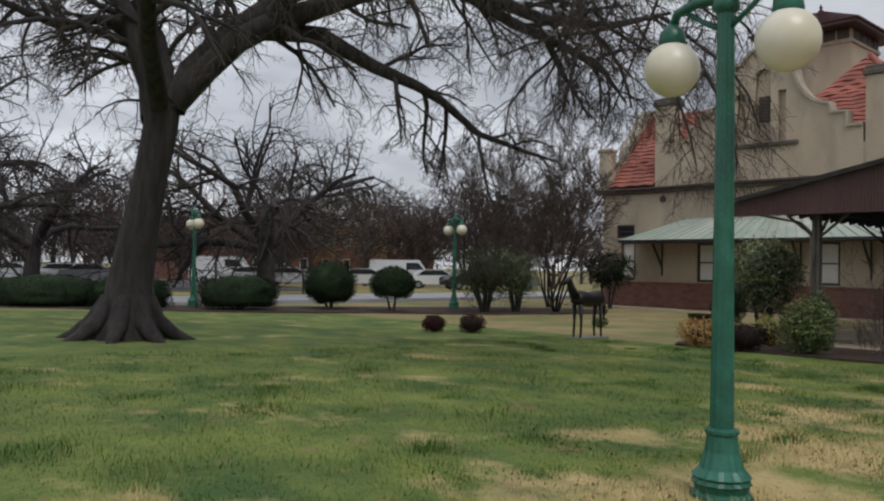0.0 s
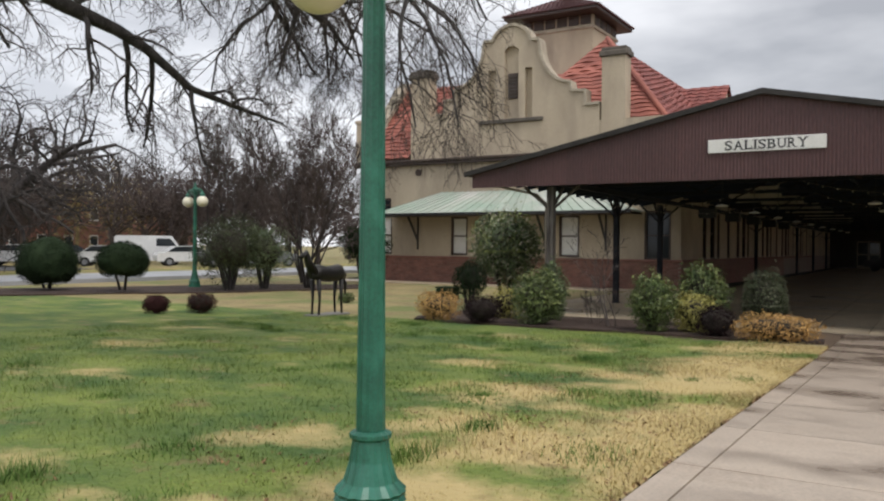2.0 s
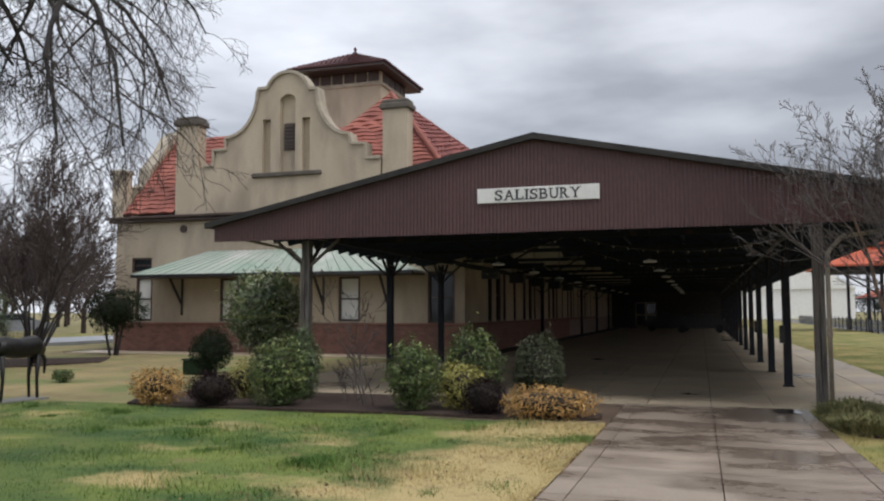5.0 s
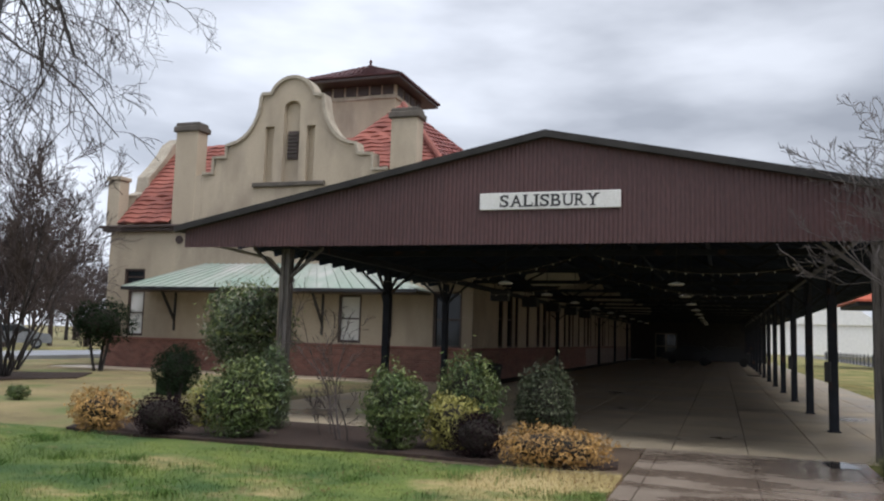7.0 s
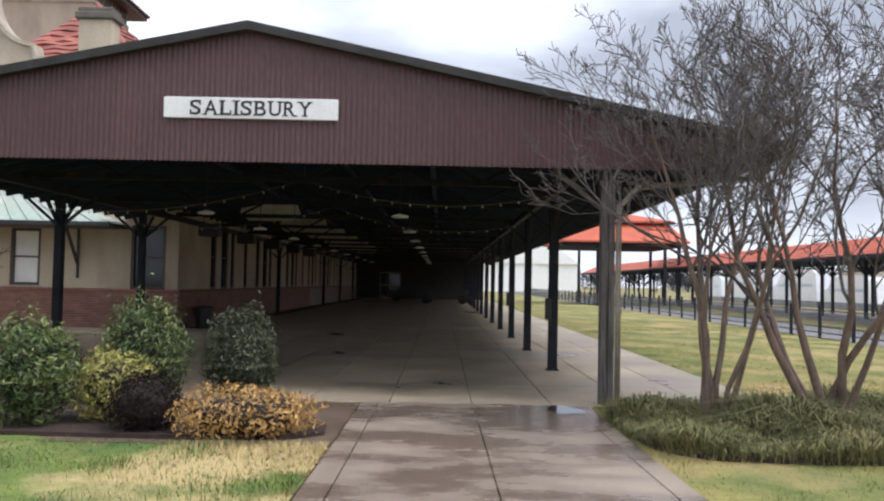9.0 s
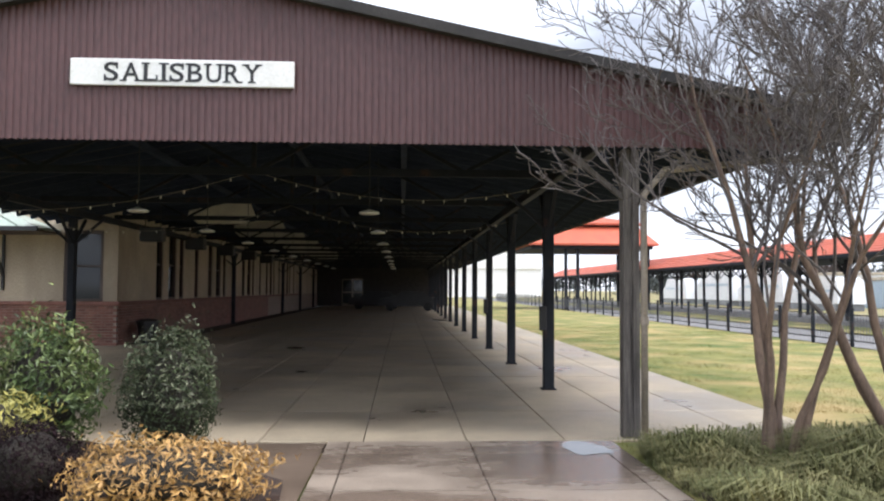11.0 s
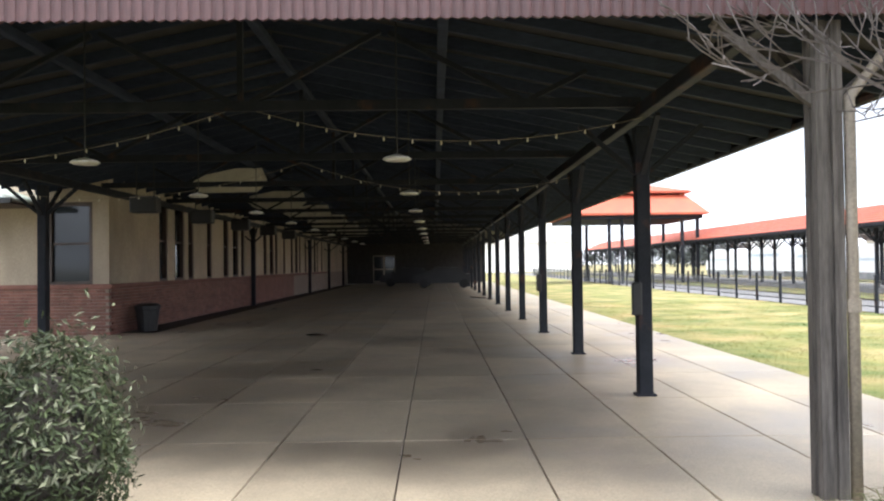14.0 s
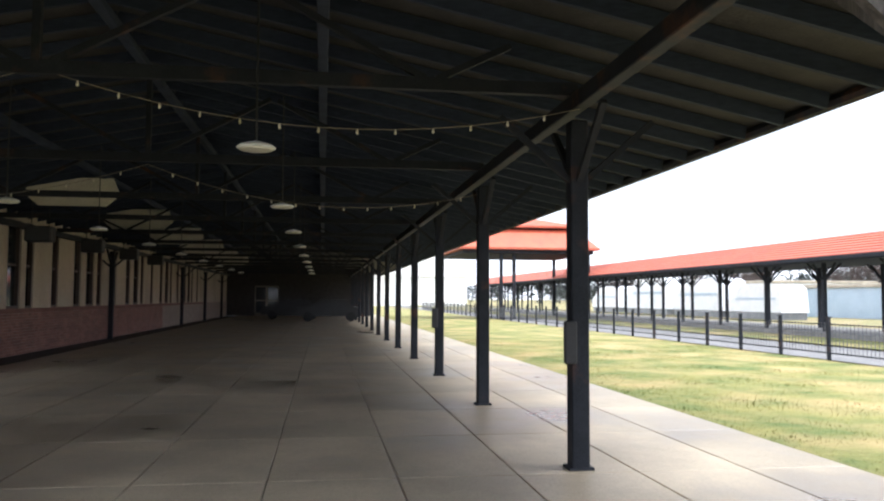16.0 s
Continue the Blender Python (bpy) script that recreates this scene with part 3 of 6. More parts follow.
gap = (1.66 - sum(SERIF[ch][0] for ch in NAME)) / (len(NAME) - 1)
y = 3.29 + 0.83
xl = CX0 - 0.063
for ch in NAME:
    wide, bars = SERIF[ch]
    vs, fs = glyph(ch)
    n = len(vs)
    mb = MB().add([(xl - 0.003, y - u * wide, 3.598 + v * CAP) for u, v in vs] + [(xl + 0.003, y - u * wide, 3.598 + v * CAP) for u, v in vs], fs + [tuple(n + i for i in f[::-1]) for f in fs])
    for u0, u1, v0, v1 in bars:
        mb.box(xl - 0.0045, xl + 0.003, y - u1 * wide, y - u0 * wide, 3.598 + v0 * CAP, 3.598 + v1 * CAP)
    part("letter", mb, M["black"], sign, "black slab-serif capital")
    y -= wide + gap

# ---------- depot ----------
depot = thing("train_depot", (XF, 17.0, FL), "tan stucco depot with curved gable and red tile roof", "building")


def holed(u0, u1, z0, z1, holes):
    """Rectangles that fill a wall around its holes (u0, u1, z0, z1)."""
    us = sorted({u0, u1, *[h for a in holes for h in a[:2]]})
    out = []
    for a, b in zip(us, us[1:]):
        mid, z = (a + b) / 2, z0
        for h in sorted([h for h in holes if h[0] <= mid <= h[1]], key=lambda q: q[2]):
            if h[2] > z:
                out.append((a, b, z, h[2]))
            z = h[3]
        if z < z1:
            out.append((a, b, z, z1))
    return out


BW = 0.95           # top of the brick base
Y0, Y1 = 8.95, 25.1
FRONT = [(23.15, 24.0, 1.05, 2.95), (23.2, 24.25, 3.15, 3.82), (18.85, 19.75, 1.05, 2.85), (13.3, 14.25, 1.05, 2.85), (9.35, 10.45, 0.97, 3.0)]
mb = MB()
for a, b, c, d in holed(Y0, Y1, BW, 5.5, FRONT):
    mb.box(XF, XF + 0.4, a, b, c, d)
part("front_wall", mb, M["stucco"], depot, weld=True)
SIDE = []
groups = [(38.1, 0.75), (39.5, 0.95), (40.85, 0.6)]
for g in range(5):
    for gx, gw in groups:
        SIDE.append((gx + g * 7.1, gx + g * 7.1 + gw, BW + 0.02, 3.35))
    SIDE.append((38.1 + g * 7.1 + 4.9, 38.1 + g * 7.1 + 5.5, BW + 0.02, 3.35))
SIDE = [h for h in SIDE if h[1] < 73]
mb = MB()
for a, b, c, d in holed(XF + 0.4, 88, BW, 5.5, SIDE):
    mb.box(a, b, Y0, Y0 + 0.4, c, d)
part("side_wall", mb, M["stucco"], depot, weld=True)
part("rear_wall", MB().box(73.6, 74, Y0 + 0.4, Y1 - 0.4, FL, 5.5).box(XF + 0.4, 74, Y1 - 0.4, Y1, FL, 5.5), M["stucco"], depot)
part("brick_base", MB().box(XF - 0.03, XF + 0.4, Y0, Y1, FL, BW).box(XF + 0.4, 88, Y0 - 0.03, Y0 + 0.4, FL, BW), M["mortar"], depot)
part("water_table", MB().box(XF - 0.1, XF + 0.1, Y0 - 0.1, Y1 + 0.05, BW - 0.07, BW + 0.04, 0.02).box(XF + 0.1, 74, Y0 - 0.1, Y0 + 0.1, BW - 0.07, BW + 0.04, 0.02), M["brickfar"], depot, "projecting brick ledge")
part("floor_slab", MB().box(XF + 0.4, 73.6, Y0 + 0.4, Y1 - 0.4, 0.0, 0.1), M["joint"], depot)
# cornice
part("cornice", MB().box(XF - 0.35, XF + 0.1, Y0 - 0.35, Y1 + 0.35, 5.5, 5.62, 0.03).box(XF - 0.25, XF + 0.2, Y0 - 0.25, Y1 + 0.25, 5.36, 5.5, 0.03).box(XF + 0.1, 74, Y0 - 0.35, Y0 + 0.1, 5.5, 5.62, 0.03), M["frame"], depot, "dark brown wooden cornice")
part("attic_wall", MB().box(XF, XF + 0.4, Y0, 12.44, 5.62, 6.9), M["stucco"], depot)
part("attic_wall", MB().box(XF, XF + 0.4, 20.66, 21.2, 5.62, 7.68), M["stucco"], depot)

part("round_vent", MB().tube([(XF - 0.06, 21.6, 5.02), (XF + 0.02, 21.6, 5.02)], [0.17, 0.17], 14), M["frame"], depot, "dark round wall vent")
# curved gable, its niches and coping
def arc(c, r, a0, a1, n):
    return [(c[0] + r[0] * math.cos(radians(a0 + (a1 - a0) * i / n)), c[1] + r[1] * math.sin(radians(a0 + (a1 - a0) * i / n))) for i in range(n + 1)]


OUT = [(20.65, 7.7), (20.15, 7.7), (20.14, 8.35), (19.55, 8.35), (19.54, 8.85)]
OUT += [(18.02 + 1.52 * (1 - math.sin(radians(a))), 10.75 - 1.9 * math.cos(radians(a))) for a in range(6, 91, 12)]
OUT += [(18.0, 10.85), (17.62, 10.85)]
OUT += arc((16.65, 10.62), (0.95, 0.85), 16, 164, 12)
OUT += [(15.68, 10.7), (15.3, 10.65)]
OUT += [(15.28 - 1.52 * (1 - math.cos(radians(a))), 10.6 - 1.95 * math.sin(radians(a))) for a in range(4, 91, 12)]
OUT += [(13.7, 8.25), (13.1, 8.2), (13.09, 7.6), (12.45, 7.6)]
OUT = sorted(OUT, key=lambda q: -q[0])


def out_top(y):
    for (a, za), (b, zb) in zip(OUT, OUT[1:]):
        if b <= y <= a:
            return za + (zb - za) * (a - y) / max(1e-6, a - b)
    return 7.6


NICHE = [(17.43, 17.82, 7.25, 9.55), (16.28, 17.0, 7.25, 10.25), (15.6, 15.96, 7.25, 9.5)]
ys = sorted({round(12.45 + 8.2 * i / 82, 3) for i in range(83)} | {v for h in NICHE for v in h[:2]})
mb = MB()
for a, b in zip(ys, ys[1:]):
    mid = (a + b) / 2
    spans, z = [], 5.62
    for h in NICHE:
        if h[0] <= mid <= h[1]:
            top = h[3] + (0.3 * math.sqrt(max(0, 1 - ((mid - 16.64) / 0.36) ** 2)) if h[3] > 10 else 0)
            spans.append((z, h[2]))
            z = top
    for z0, z1 in spans:
        mb.box(XF, XF + 0.45, a, b, z0, z1)
    ta, tb = out_top(a + 1e-4), out_top(b - 1e-4)
    mb.slab([(a, z), (b, z), (b, tb), (a, ta)], "x", XF, XF + 0.45)
gable = part("gable", mb, M["stucco"], depot, "curved mission-style gable with three niches", weld=True)
part("niche_back", MB().box(XF + 0.22, XF + 0.4, 15.55, 17.9, 7.2, 10.6), M["stucco"], gable)
part("gable_sill", MB().box(XF - 0.14, XF + 0.1, 15.05, 18.25, 7.08, 7.25, 0.02), M["darkstone"], gable, "dark stained stone sill")
part("gable_louvre", MB().box(XF + 0.16, XF + 0.24, 16.4, 16.88, 8.2, 9.35, 0.01), M["frame"], gable)
for i in range(7):
    part("slat", MB().beam((XF + 0.13, 16.42, 8.3 + i * 0.15), (XF + 0.13, 16.86, 8.3 + i * 0.15), 0.06, 0.03), M["darkstone"], gable)
part("coping", MB().sweep(OUT, XF - 0.1, XF + 0.53, 0.1), M["coping"], gable, "pale stone coping")
for y0, y1 in ((21.0, 22.08), (11.3, 12.36)):
    ch = part("chimney", MB().box(XF - 0.02, XF + 0.65, y0, y1, 5.62, 9.75, 0.02), M["stucco"], depot, "square stucco chimney")
    part("cap", MB().box(XF - 0.12, XF + 0.75, y0 - 0.1, y1 + 0.1, 9.55, 9.8, 0.04).box(XF - 0.05, XF + 0.65, y0 - 0.03, y1 + 0.03, 9.8, 9.95, 0.03), M["darkstone"], ch, "darkened chimney cap")
part("pinnacle", MB().box(XF - 0.1, XF + 0.5, 24.72, 25.35, 5.62, 7.6, 0.03).box(XF - 0.16, XF + 0.56, 24.66, 25.41, 7.6, 7.78, 0.03), M["stucco"], depot)
# side gable parapet, seen edge-on
mb = MB()
PAR = [(XF + 0.8, 7.0), (XF + 1.5, 7.3), (XF + 1.6, 8.0), (XF + 2.2, 8.6), (XF + 2.7, 9.2), (XF + 3.1, 9.8), (XF + 3.6, 10.15), (XF + 4.2, 10.2), (XF + 4.8, 9.9), (XF + 5.6, 9.0), (XF + 7.0, 7.0)]
for (a, za), (b, zb) in zip(PAR, PAR[1:]):
    mb.slab([(a, 5.5), (b, 5.5), (b, zb), (a, za)], "y", Y1 - 0.45, Y1)
pg = part("side_gable", mb, M["stucco"], depot, weld=True)
cp = MB().sweep(PAR, Y1 - 0.53, Y1 + 0.1, 0.1)
cp.v = [(y, x, z) for x, y, z in cp.v]
part("coping", cp, M["coping"], pg, "pale stone coping")

# tiled slopes in overlapping courses
def tiled(name, a, b, c, d, rows, cols, parent, material, thick=0.085):
    """Courses from edge a-b (eave) to d-c (top)."""
    a, b, c, d = Vector(a), Vector(b), Vector(c), Vector(d)
    nrm = (b - a).cross(d - a).normalized()
    if nrm.z < 0:
        nrm = -nrm
    mb = MB()
    for r in range(rows):
        t0, t1 = r / rows, min(1.0, (r + 1.12) / rows)
        p0, q0 = a.lerp(d, t0), b.lerp(c, t0)
        p1, q1 = a.lerp(d, t1), b.lerp(c, t1)
        n = max(1, int(cols * (q0 - p0).length / max(0.01, (b - a).length)))
        for k in range(n):
            u0, u1 = k / n, (k + 1) / n
            h = thick * (0.9 + 0.2 * RNG.random())
            lo, hi = [p0.lerp(q0, u) for u in (u0, (u0 + u1) / 2, u1)], [p1.lerp(q1, u) for u in (u0, (u0 + u1) / 2, u1)]
            vs = [lo[0] + nrm * h * 0.4, lo[1] + nrm * h * 1.3, lo[2] + nrm * h * 0.4, hi[0], hi[1] + nrm * h * 0.5, hi[2], lo[0] - nrm * 0.02, lo[2] - nrm * 0.02]
            mb.add([tuple(v) for v in vs], [(0, 1, 4, 3), (1, 2, 5, 4), (0, 6, 7, 2, 1)])
    ob = part(name, mb, material, parent)
    ob["kind"] = "stuff"
    return ob


RT = XF + 3.62      # line where the front slope ends
part("roof_deck", MB().add([(XF + 0.3, Y0 + 0.3, 6.1), (XF + 0.3, Y1 - 0.46, 6.1), (RT, Y1 - 0.46, 9.75), (RT, 15.7, 9.75), (XF + 5, 14.0, 11.5), (74, 14.0, 11.5), (74, Y0 - 0.2, 5.5), (XF, Y0 - 0.2, 5.5), (74, 15.7, 9.75), (74, Y1 - 0.46, 9.75), (74, Y1 - 0.46, 5.6)],
                                  [(0, 1, 2, 3), (0, 3, 4), (0, 4, 5, 6, 7), (4, 3, 8, 5), (3, 2, 9, 8), (6, 5, 8, 9, 10)]), M["tilefar"], depot)
tiled("front_tiles", (XF + 0.46, Y0 + 0.46, 6.43), (XF + 0.46, 20.98, 6.43), (RT, 20.98, 9.86), (RT, 12.55, 9.86), 16, 12, depot, M["tile"])
tiled("front_tiles", (RT, 12.5, 9.84), (RT, 15.7, 9.84), (XF + 5, 14.1, 11.62), (XF + 5, 14.0, 11.62), 7, 4, depot, M["tile"])
tiled("front_tiles", (XF + 0.46, 20.98, 6.43), (XF + 0.46, 22.3, 6.43), (RT, 22.3, 9.86), (RT, 20.98, 9.86), 16, 2, depot, M["tile"])
tiled("front_tiles", (XF - 0.2, 22.05, 5.72), (XF - 0.2, Y1 - 0.45, 5.72), (RT, Y1 - 0.45, 9.86), (RT, 22.05, 9.86), 19, 3, depot, M["tile"])
tiled("side_tiles", (XF - 0.25, Y0 - 0.25, 5.68), (74, Y0 - 0.25, 5.68), (74, 14.1, 11.72), (XF + 5.2, 14.1, 11.72), 22, 40, depot, M["tilefar"])
part("hip_tiles", MB().tube([(XF + 0.45, Y0 + 0.45, 6.5), (XF + 5, 13.95, 11.68)], [0.12, 0.12], 8), M["tile"], depot)
dm = part("dormer", MB().slab([(47.6, 8.6), (52.4, 8.6), (50.0, 10.75)], "y", 10.6, 13.9), M["stucco"], depot)
tiled("dormer_tiles", (47.4, 10.4, 8.5), (47.4, 13.9, 8.5), (50.0, 13.9, 10.9), (50.0, 10.4, 10.9), 10, 6, dm, M["tilefar"])
tiled("dormer_tiles", (52.6, 10.4, 8.5), (52.6, 13.9, 8.5), (50.0, 13.9, 10.9), (50.0, 10.4, 10.9), 10, 6, dm, M["tilefar"])
# tower
tw = part("tower_wall", MB().box(49.4, 53.7, 18.5, 23.3, 9.5, 16.05), M["stucco"], depot)
part("tower_rail", MB().box(49.3, 53.8, 18.4, 23.4, 15.15, 15.38, 0.03), M["coping"], tw)
for i in range(6):
    part("louvre", MB().box(49.34, 49.42, 18.62 + i * 0.8, 19.3 + i * 0.8, 15.42, 16.0, 0.01), M["frame"], tw)
for i in range(4):
    part("louvre", MB().box(49.7 + i * 1.0, 50.5 + i * 1.0, 18.44, 18.52, 15.42, 16.0, 0.01), M["frame"], tw)
part("tower_eave", MB().box(48.2, 54.9, 17.8, 24.1, 16.0, 16.2, 0.03), M["frame"], depot, "dark timber eave")
TP = (51.55, 21.15, 18.0)
for a, b in (((48.1, 17.7), (48.1, 24.2)), ((48.1, 17.7), (55.0, 17.7))):
    tiled("tower_tiles", (*a, 16.22), (*b, 16.22), TP, TP, 14, 22, depot, M["towertile"])
part("tower_roof", MB().add([(48.1, 17.7, 16.2), (55.0, 17.7, 16.2), (55.0, 24.2, 16.2), (48.1, 24.2, 16.2), (51.55, 21.15, 17.96)], [(0, 1, 4), (1, 2, 4), (2, 3, 4), (3, 0, 4), (3, 2, 1, 0)]), M["towertile"], depot)
part("finial", MB().lathe(51.55, 21.15, [(0.12, 17.85), (0.16, 18.05), (0.05, 18.15), (0.12, 18.25), (0.02, 18.45)], 8), M["towertile"], depot)

# awning with standing-seam panels
AX = XF - 1.55
AW = [(23.0, 20.2), (10.55, 13.0)]
n = 26
for i in range(n):
    u0, u1 = i / n, (i + 1) / n
    e0, e1 = AW[0][0] + (AW[1][0] - AW[0][0]) * u0, AW[0][0] + (AW[1][0] - AW[0][0]) * u1
    t0, t1 = [AW[0][1] + (AW[1][1] - AW[0][1]) * u for u in (u0, u1)]
    mb = MB().add([(AX, e0, 2.98), (AX, e1 + 0.01, 2.98), (XF, t1 + 0.01, 4.02), (XF, t0, 4.02), (AX, e0, 2.93), (AX, e1 + 0.01, 2.93), (XF, t1 + 0.01, 3.95), (XF, t0, 3.95)],
                  [(0, 1, 2, 3), (7, 6, 5, 4), (0, 4, 5, 1), (1, 5, 6, 2), (2, 6, 7, 3), (3, 7, 4, 0)])
    mb.beam((AX, e0, 3.0), (XF, t0, 4.04), 0.025, 0.05)
    part("awning_panel", mb, M["copper"], depot, "weathered green metal" if i == 0 else "")
for ye, yt in AW:
    part("awning_hip", MB().add([(AX, ye, 2.98), (XF, ye, 2.98), (XF, yt, 4.02), (AX, ye, 2.93), (XF, ye, 2.93)], [(0, 1, 2), (0, 3, 4, 1), (0, 2, 3), (1, 4, 2), (2, 4, 3)]), M["copper"], depot)
part("awning_edge", MB().box(AX - 0.05, AX, AW[1][0] - 0.05, AW[0][0] + 0.05, 2.86, 2.99, 0.01), M["black"], depot)
part("awning_soffit", MB().box(AX, XF, AW[1][0], AW[0][0], 2.86, 2.9), M["frame"], depot)
for yy in (21.6, 17.2, 14.9, 12.1):
    part("awning_bracket", MB().beam((XF, yy, 1.7), (XF - 0.9, yy, 2.85), 0.07, 0.09).beam((XF - 0.03, yy, 1.3), (XF - 0.03, yy, 2.85), 0.07, 0.07), M["black"], depot)


def window(axis, h, parent, blind=True):
    """A sash window in the front ('x') or side ('y') wall."""
    a, b, c, d = h
    o = XF if axis == "x" else Y0
    bx = (lambda m, u0, u1, z0, z1, d0, d1, ch=0.0: m.box(o + d0, o + d1, u0, u1, z0, z1, ch)) if axis == "x" else (lambda m, u0, u1, z0, z1, d0, d1, ch=0.0: m.box(u0, u1, o + d0, o + d1, z0, z1, ch))
    w = part("window", bx(bx(bx(bx(MB(), a, a + 0.09, c, d, 0.03, 0.17), b - 0.09, b, c, d, 0.03, 0.17), a + 0.09, b - 0.09, d - 0.09, d, 0.03, 0.17), a + 0.09, b - 0.09, c, c + 0.09, 0.03, 0.17), M["frame"], parent)
    part("pane", bx(MB(), a + 0.09, b - 0.09, c + 0.09, d - 0.09, 0.125, 0.14), M["blind"] if blind else M["glass"], w, "window pane with a pale blind behind" if blind else "dark reflecting glass")
    part("meeting_rail", bx(MB(), a + 0.09, b - 0.09, (c + d) / 2 - 0.03, (c + d) / 2 + 0.03, 0.07, 0.15), M["frame"], w)
    part("sill", bx(MB(), a - 0.06, b + 0.06, c - 0.05, c, -0.07, 0.2, 0.01), M["coping"], w)


for i, h in enumerate(FRONT):
    window("x", h, depot, i in (0, 2, 3))
for h in SIDE:
    window("y", h, depot, False)
# brick courses of the base
brick = MB().box(-0.045, 0.0, 0, 0.21, 0, 0.066, 0.004).mesh("brick")
brick.materials.append(M["brick"])
mb = MB()
for r in range(15):
    z = FL + 0.01 + r * 0.079
    yy = Y0 - 0.03 + (0.11 if r % 2 else 0)
    while yy < Y1 - 0.2:
        if yy < 13.3:
            piece("brick", brick, depot, (XF - RNG.random() * 0.008, yy, z))
        else:
            mb.box(XF - 0.045 - RNG.random() * 0.008, XF, yy, yy + 0.21, z, z + 0.066)
        yy += 0.222
    xx = XF + (0.11 if r % 2 else 0)
    while xx < 60:
        mb.box(xx, xx + 0.21, Y0 - 0.045 - RNG.random() * 0.008, Y0, z, z + 0.066)
        xx += 0.222
courses = part("brickwork", mb, M["brickfar"], depot, "weathered red brick courses")
courses["kind"] = "stuff"

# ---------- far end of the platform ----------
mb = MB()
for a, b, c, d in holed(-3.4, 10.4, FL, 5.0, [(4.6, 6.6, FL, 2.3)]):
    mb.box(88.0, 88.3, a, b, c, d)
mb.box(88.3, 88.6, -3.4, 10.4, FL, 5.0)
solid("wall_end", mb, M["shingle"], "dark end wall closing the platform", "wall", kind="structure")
door = thing("door_1", (88.1, 5.6, FL), "pale framed glazed double door", "door", kind="structure")
for a in (4.6, 5.6):
    lf = part("door_leaf", MB().box(88.08, 88.14, a, a + 0.08, FL, 2.3).box(88.08, 88.14, a + 0.92, a + 1.0, FL, 2.3).box(88.08, 88.14, a + 0.08, a + 0.92, 2.2, 2.3).box(88.08, 88.14, a + 0.08, a + 0.92, FL, 0.0).box(88.08, 88.14, a + 0.08, a + 0.92, 1.0, 1.1), M["pipe"], door)
    part("pane", MB().box(88.1, 88.12, a + 0.08, a + 0.92, 0.0, 2.2), M["glass"], lf)


# ---------- far canopy across the tracks ----------
def far_canopy():
    fc = thing("far_platform_canopy", (80, -21.5, -0.2), "long open platform shelter with red roof", "canopy")
    x0, x1 = 30.0, 124.0
    for ya, za, yb, zb in ((-19.2, 3.1, -21.6, 4.15), (-24.0, 3.1, -21.6, 4.15)):
        n = int((x1 - x0) / 2.3)
        for i in range(n):
            a, b = x0 + (x1 - x0) * i / n, x0 + (x1 - x0) * (i + 1) / n
            rows = 8
            top = []
            for r in range(rows):
                t0, t1 = r / rows, (r + 1) / rows
                top += [(ya + (yb - ya) * t0, za + (zb - za) * t0 + 0.035), (ya + (yb - ya) * t1, za + (zb - za) * t1)]
            mb = MB().slab(top + [(yb, zb - 0.05), (ya, za - 0.05)], "x", a + 0.004, b - 0.004)
            part("roof_panel", mb, M["redroof"], fc)
    part("fascia", MB().box(x0, x1, -19.25, -19.15, 2.93, 3.09, 0.01), M["steel"], fc)
    part("soffit", MB().box(x0, x1, -24.0, -19.3, 2.9, 2.95), M["roofwood"], fc)
    pm = MB().box(-0.08, 0.08, -0.08, 0.08, -0.05, 2.92, 0.015)
    for s in (-1, 1):
        pm.beam((0, 0, 2.15), (s * 0.8, 0, 2.9), 0.06, 0.07)
        pm.beam((0, 0, 2.15), (0, s * 0.8, 2.9), 0.06, 0.07)
    pm = pm.mesh("braced_post")
    pm.materials.append(M["steel"])
    x = 35.3
    while x < 123:
        piece("braced_post", pm, fc, (x, -20.4, 0))
        piece("braced_post", pm, fc, (x, -23.2, 0))
        x += 4.6


far_canopy()
plat = solid("far_platform", MB().box(28, 130, -25, -19.8, -0.55, -0.03), M["ballast"], "pale concrete platform edge across the tracks", "pavement", kind="structure")
solid("far_grass", sheet(21, 200, -19.8, -16.6, 60, 4, 0.02, 0.02, zf=lambda x, y: FL), M["lawnside"], "strip of dull grass before the far platform", "lawn", kind="structure", smooth=True)
solid("track_bed", sheet(21, 200, -16.6, -12.7, 30, 2, -0.02, zf=lambda x, y: FL - 0.02), M["ballast"], "grey gravel track bed", "ground", kind="structure")

pav = thing("tower_pavilion", (82, -15, FL), "open pavilion with two-tier orange-red hip roof", "pavilion")


def hip(name, x0, x1, y0, y1, z0, x2, x3, y2, y3, z1, t=0.15):
    v = [(x0, y0, z0), (x1, y0, z0), (x1, y1, z0), (x0, y1, z0), (x2, y2, z1), (x3, y2, z1), (x3, y3, z1), (x2, y3, z1)]
    v += [(x, y, z0 - t) for x, y, _ in v[:4]]
    return part(name, MB().add(v, [(4, 5, 6, 7), (0, 1, 5, 4), (1, 2, 6, 5), (2, 3, 7, 6), (3, 0, 4, 7), (0, 8, 9, 1), (1, 9, 10, 2), (2, 10, 11, 3), (3, 11, 8, 0), (11, 10, 9, 8)]), M["redroof"], pav)


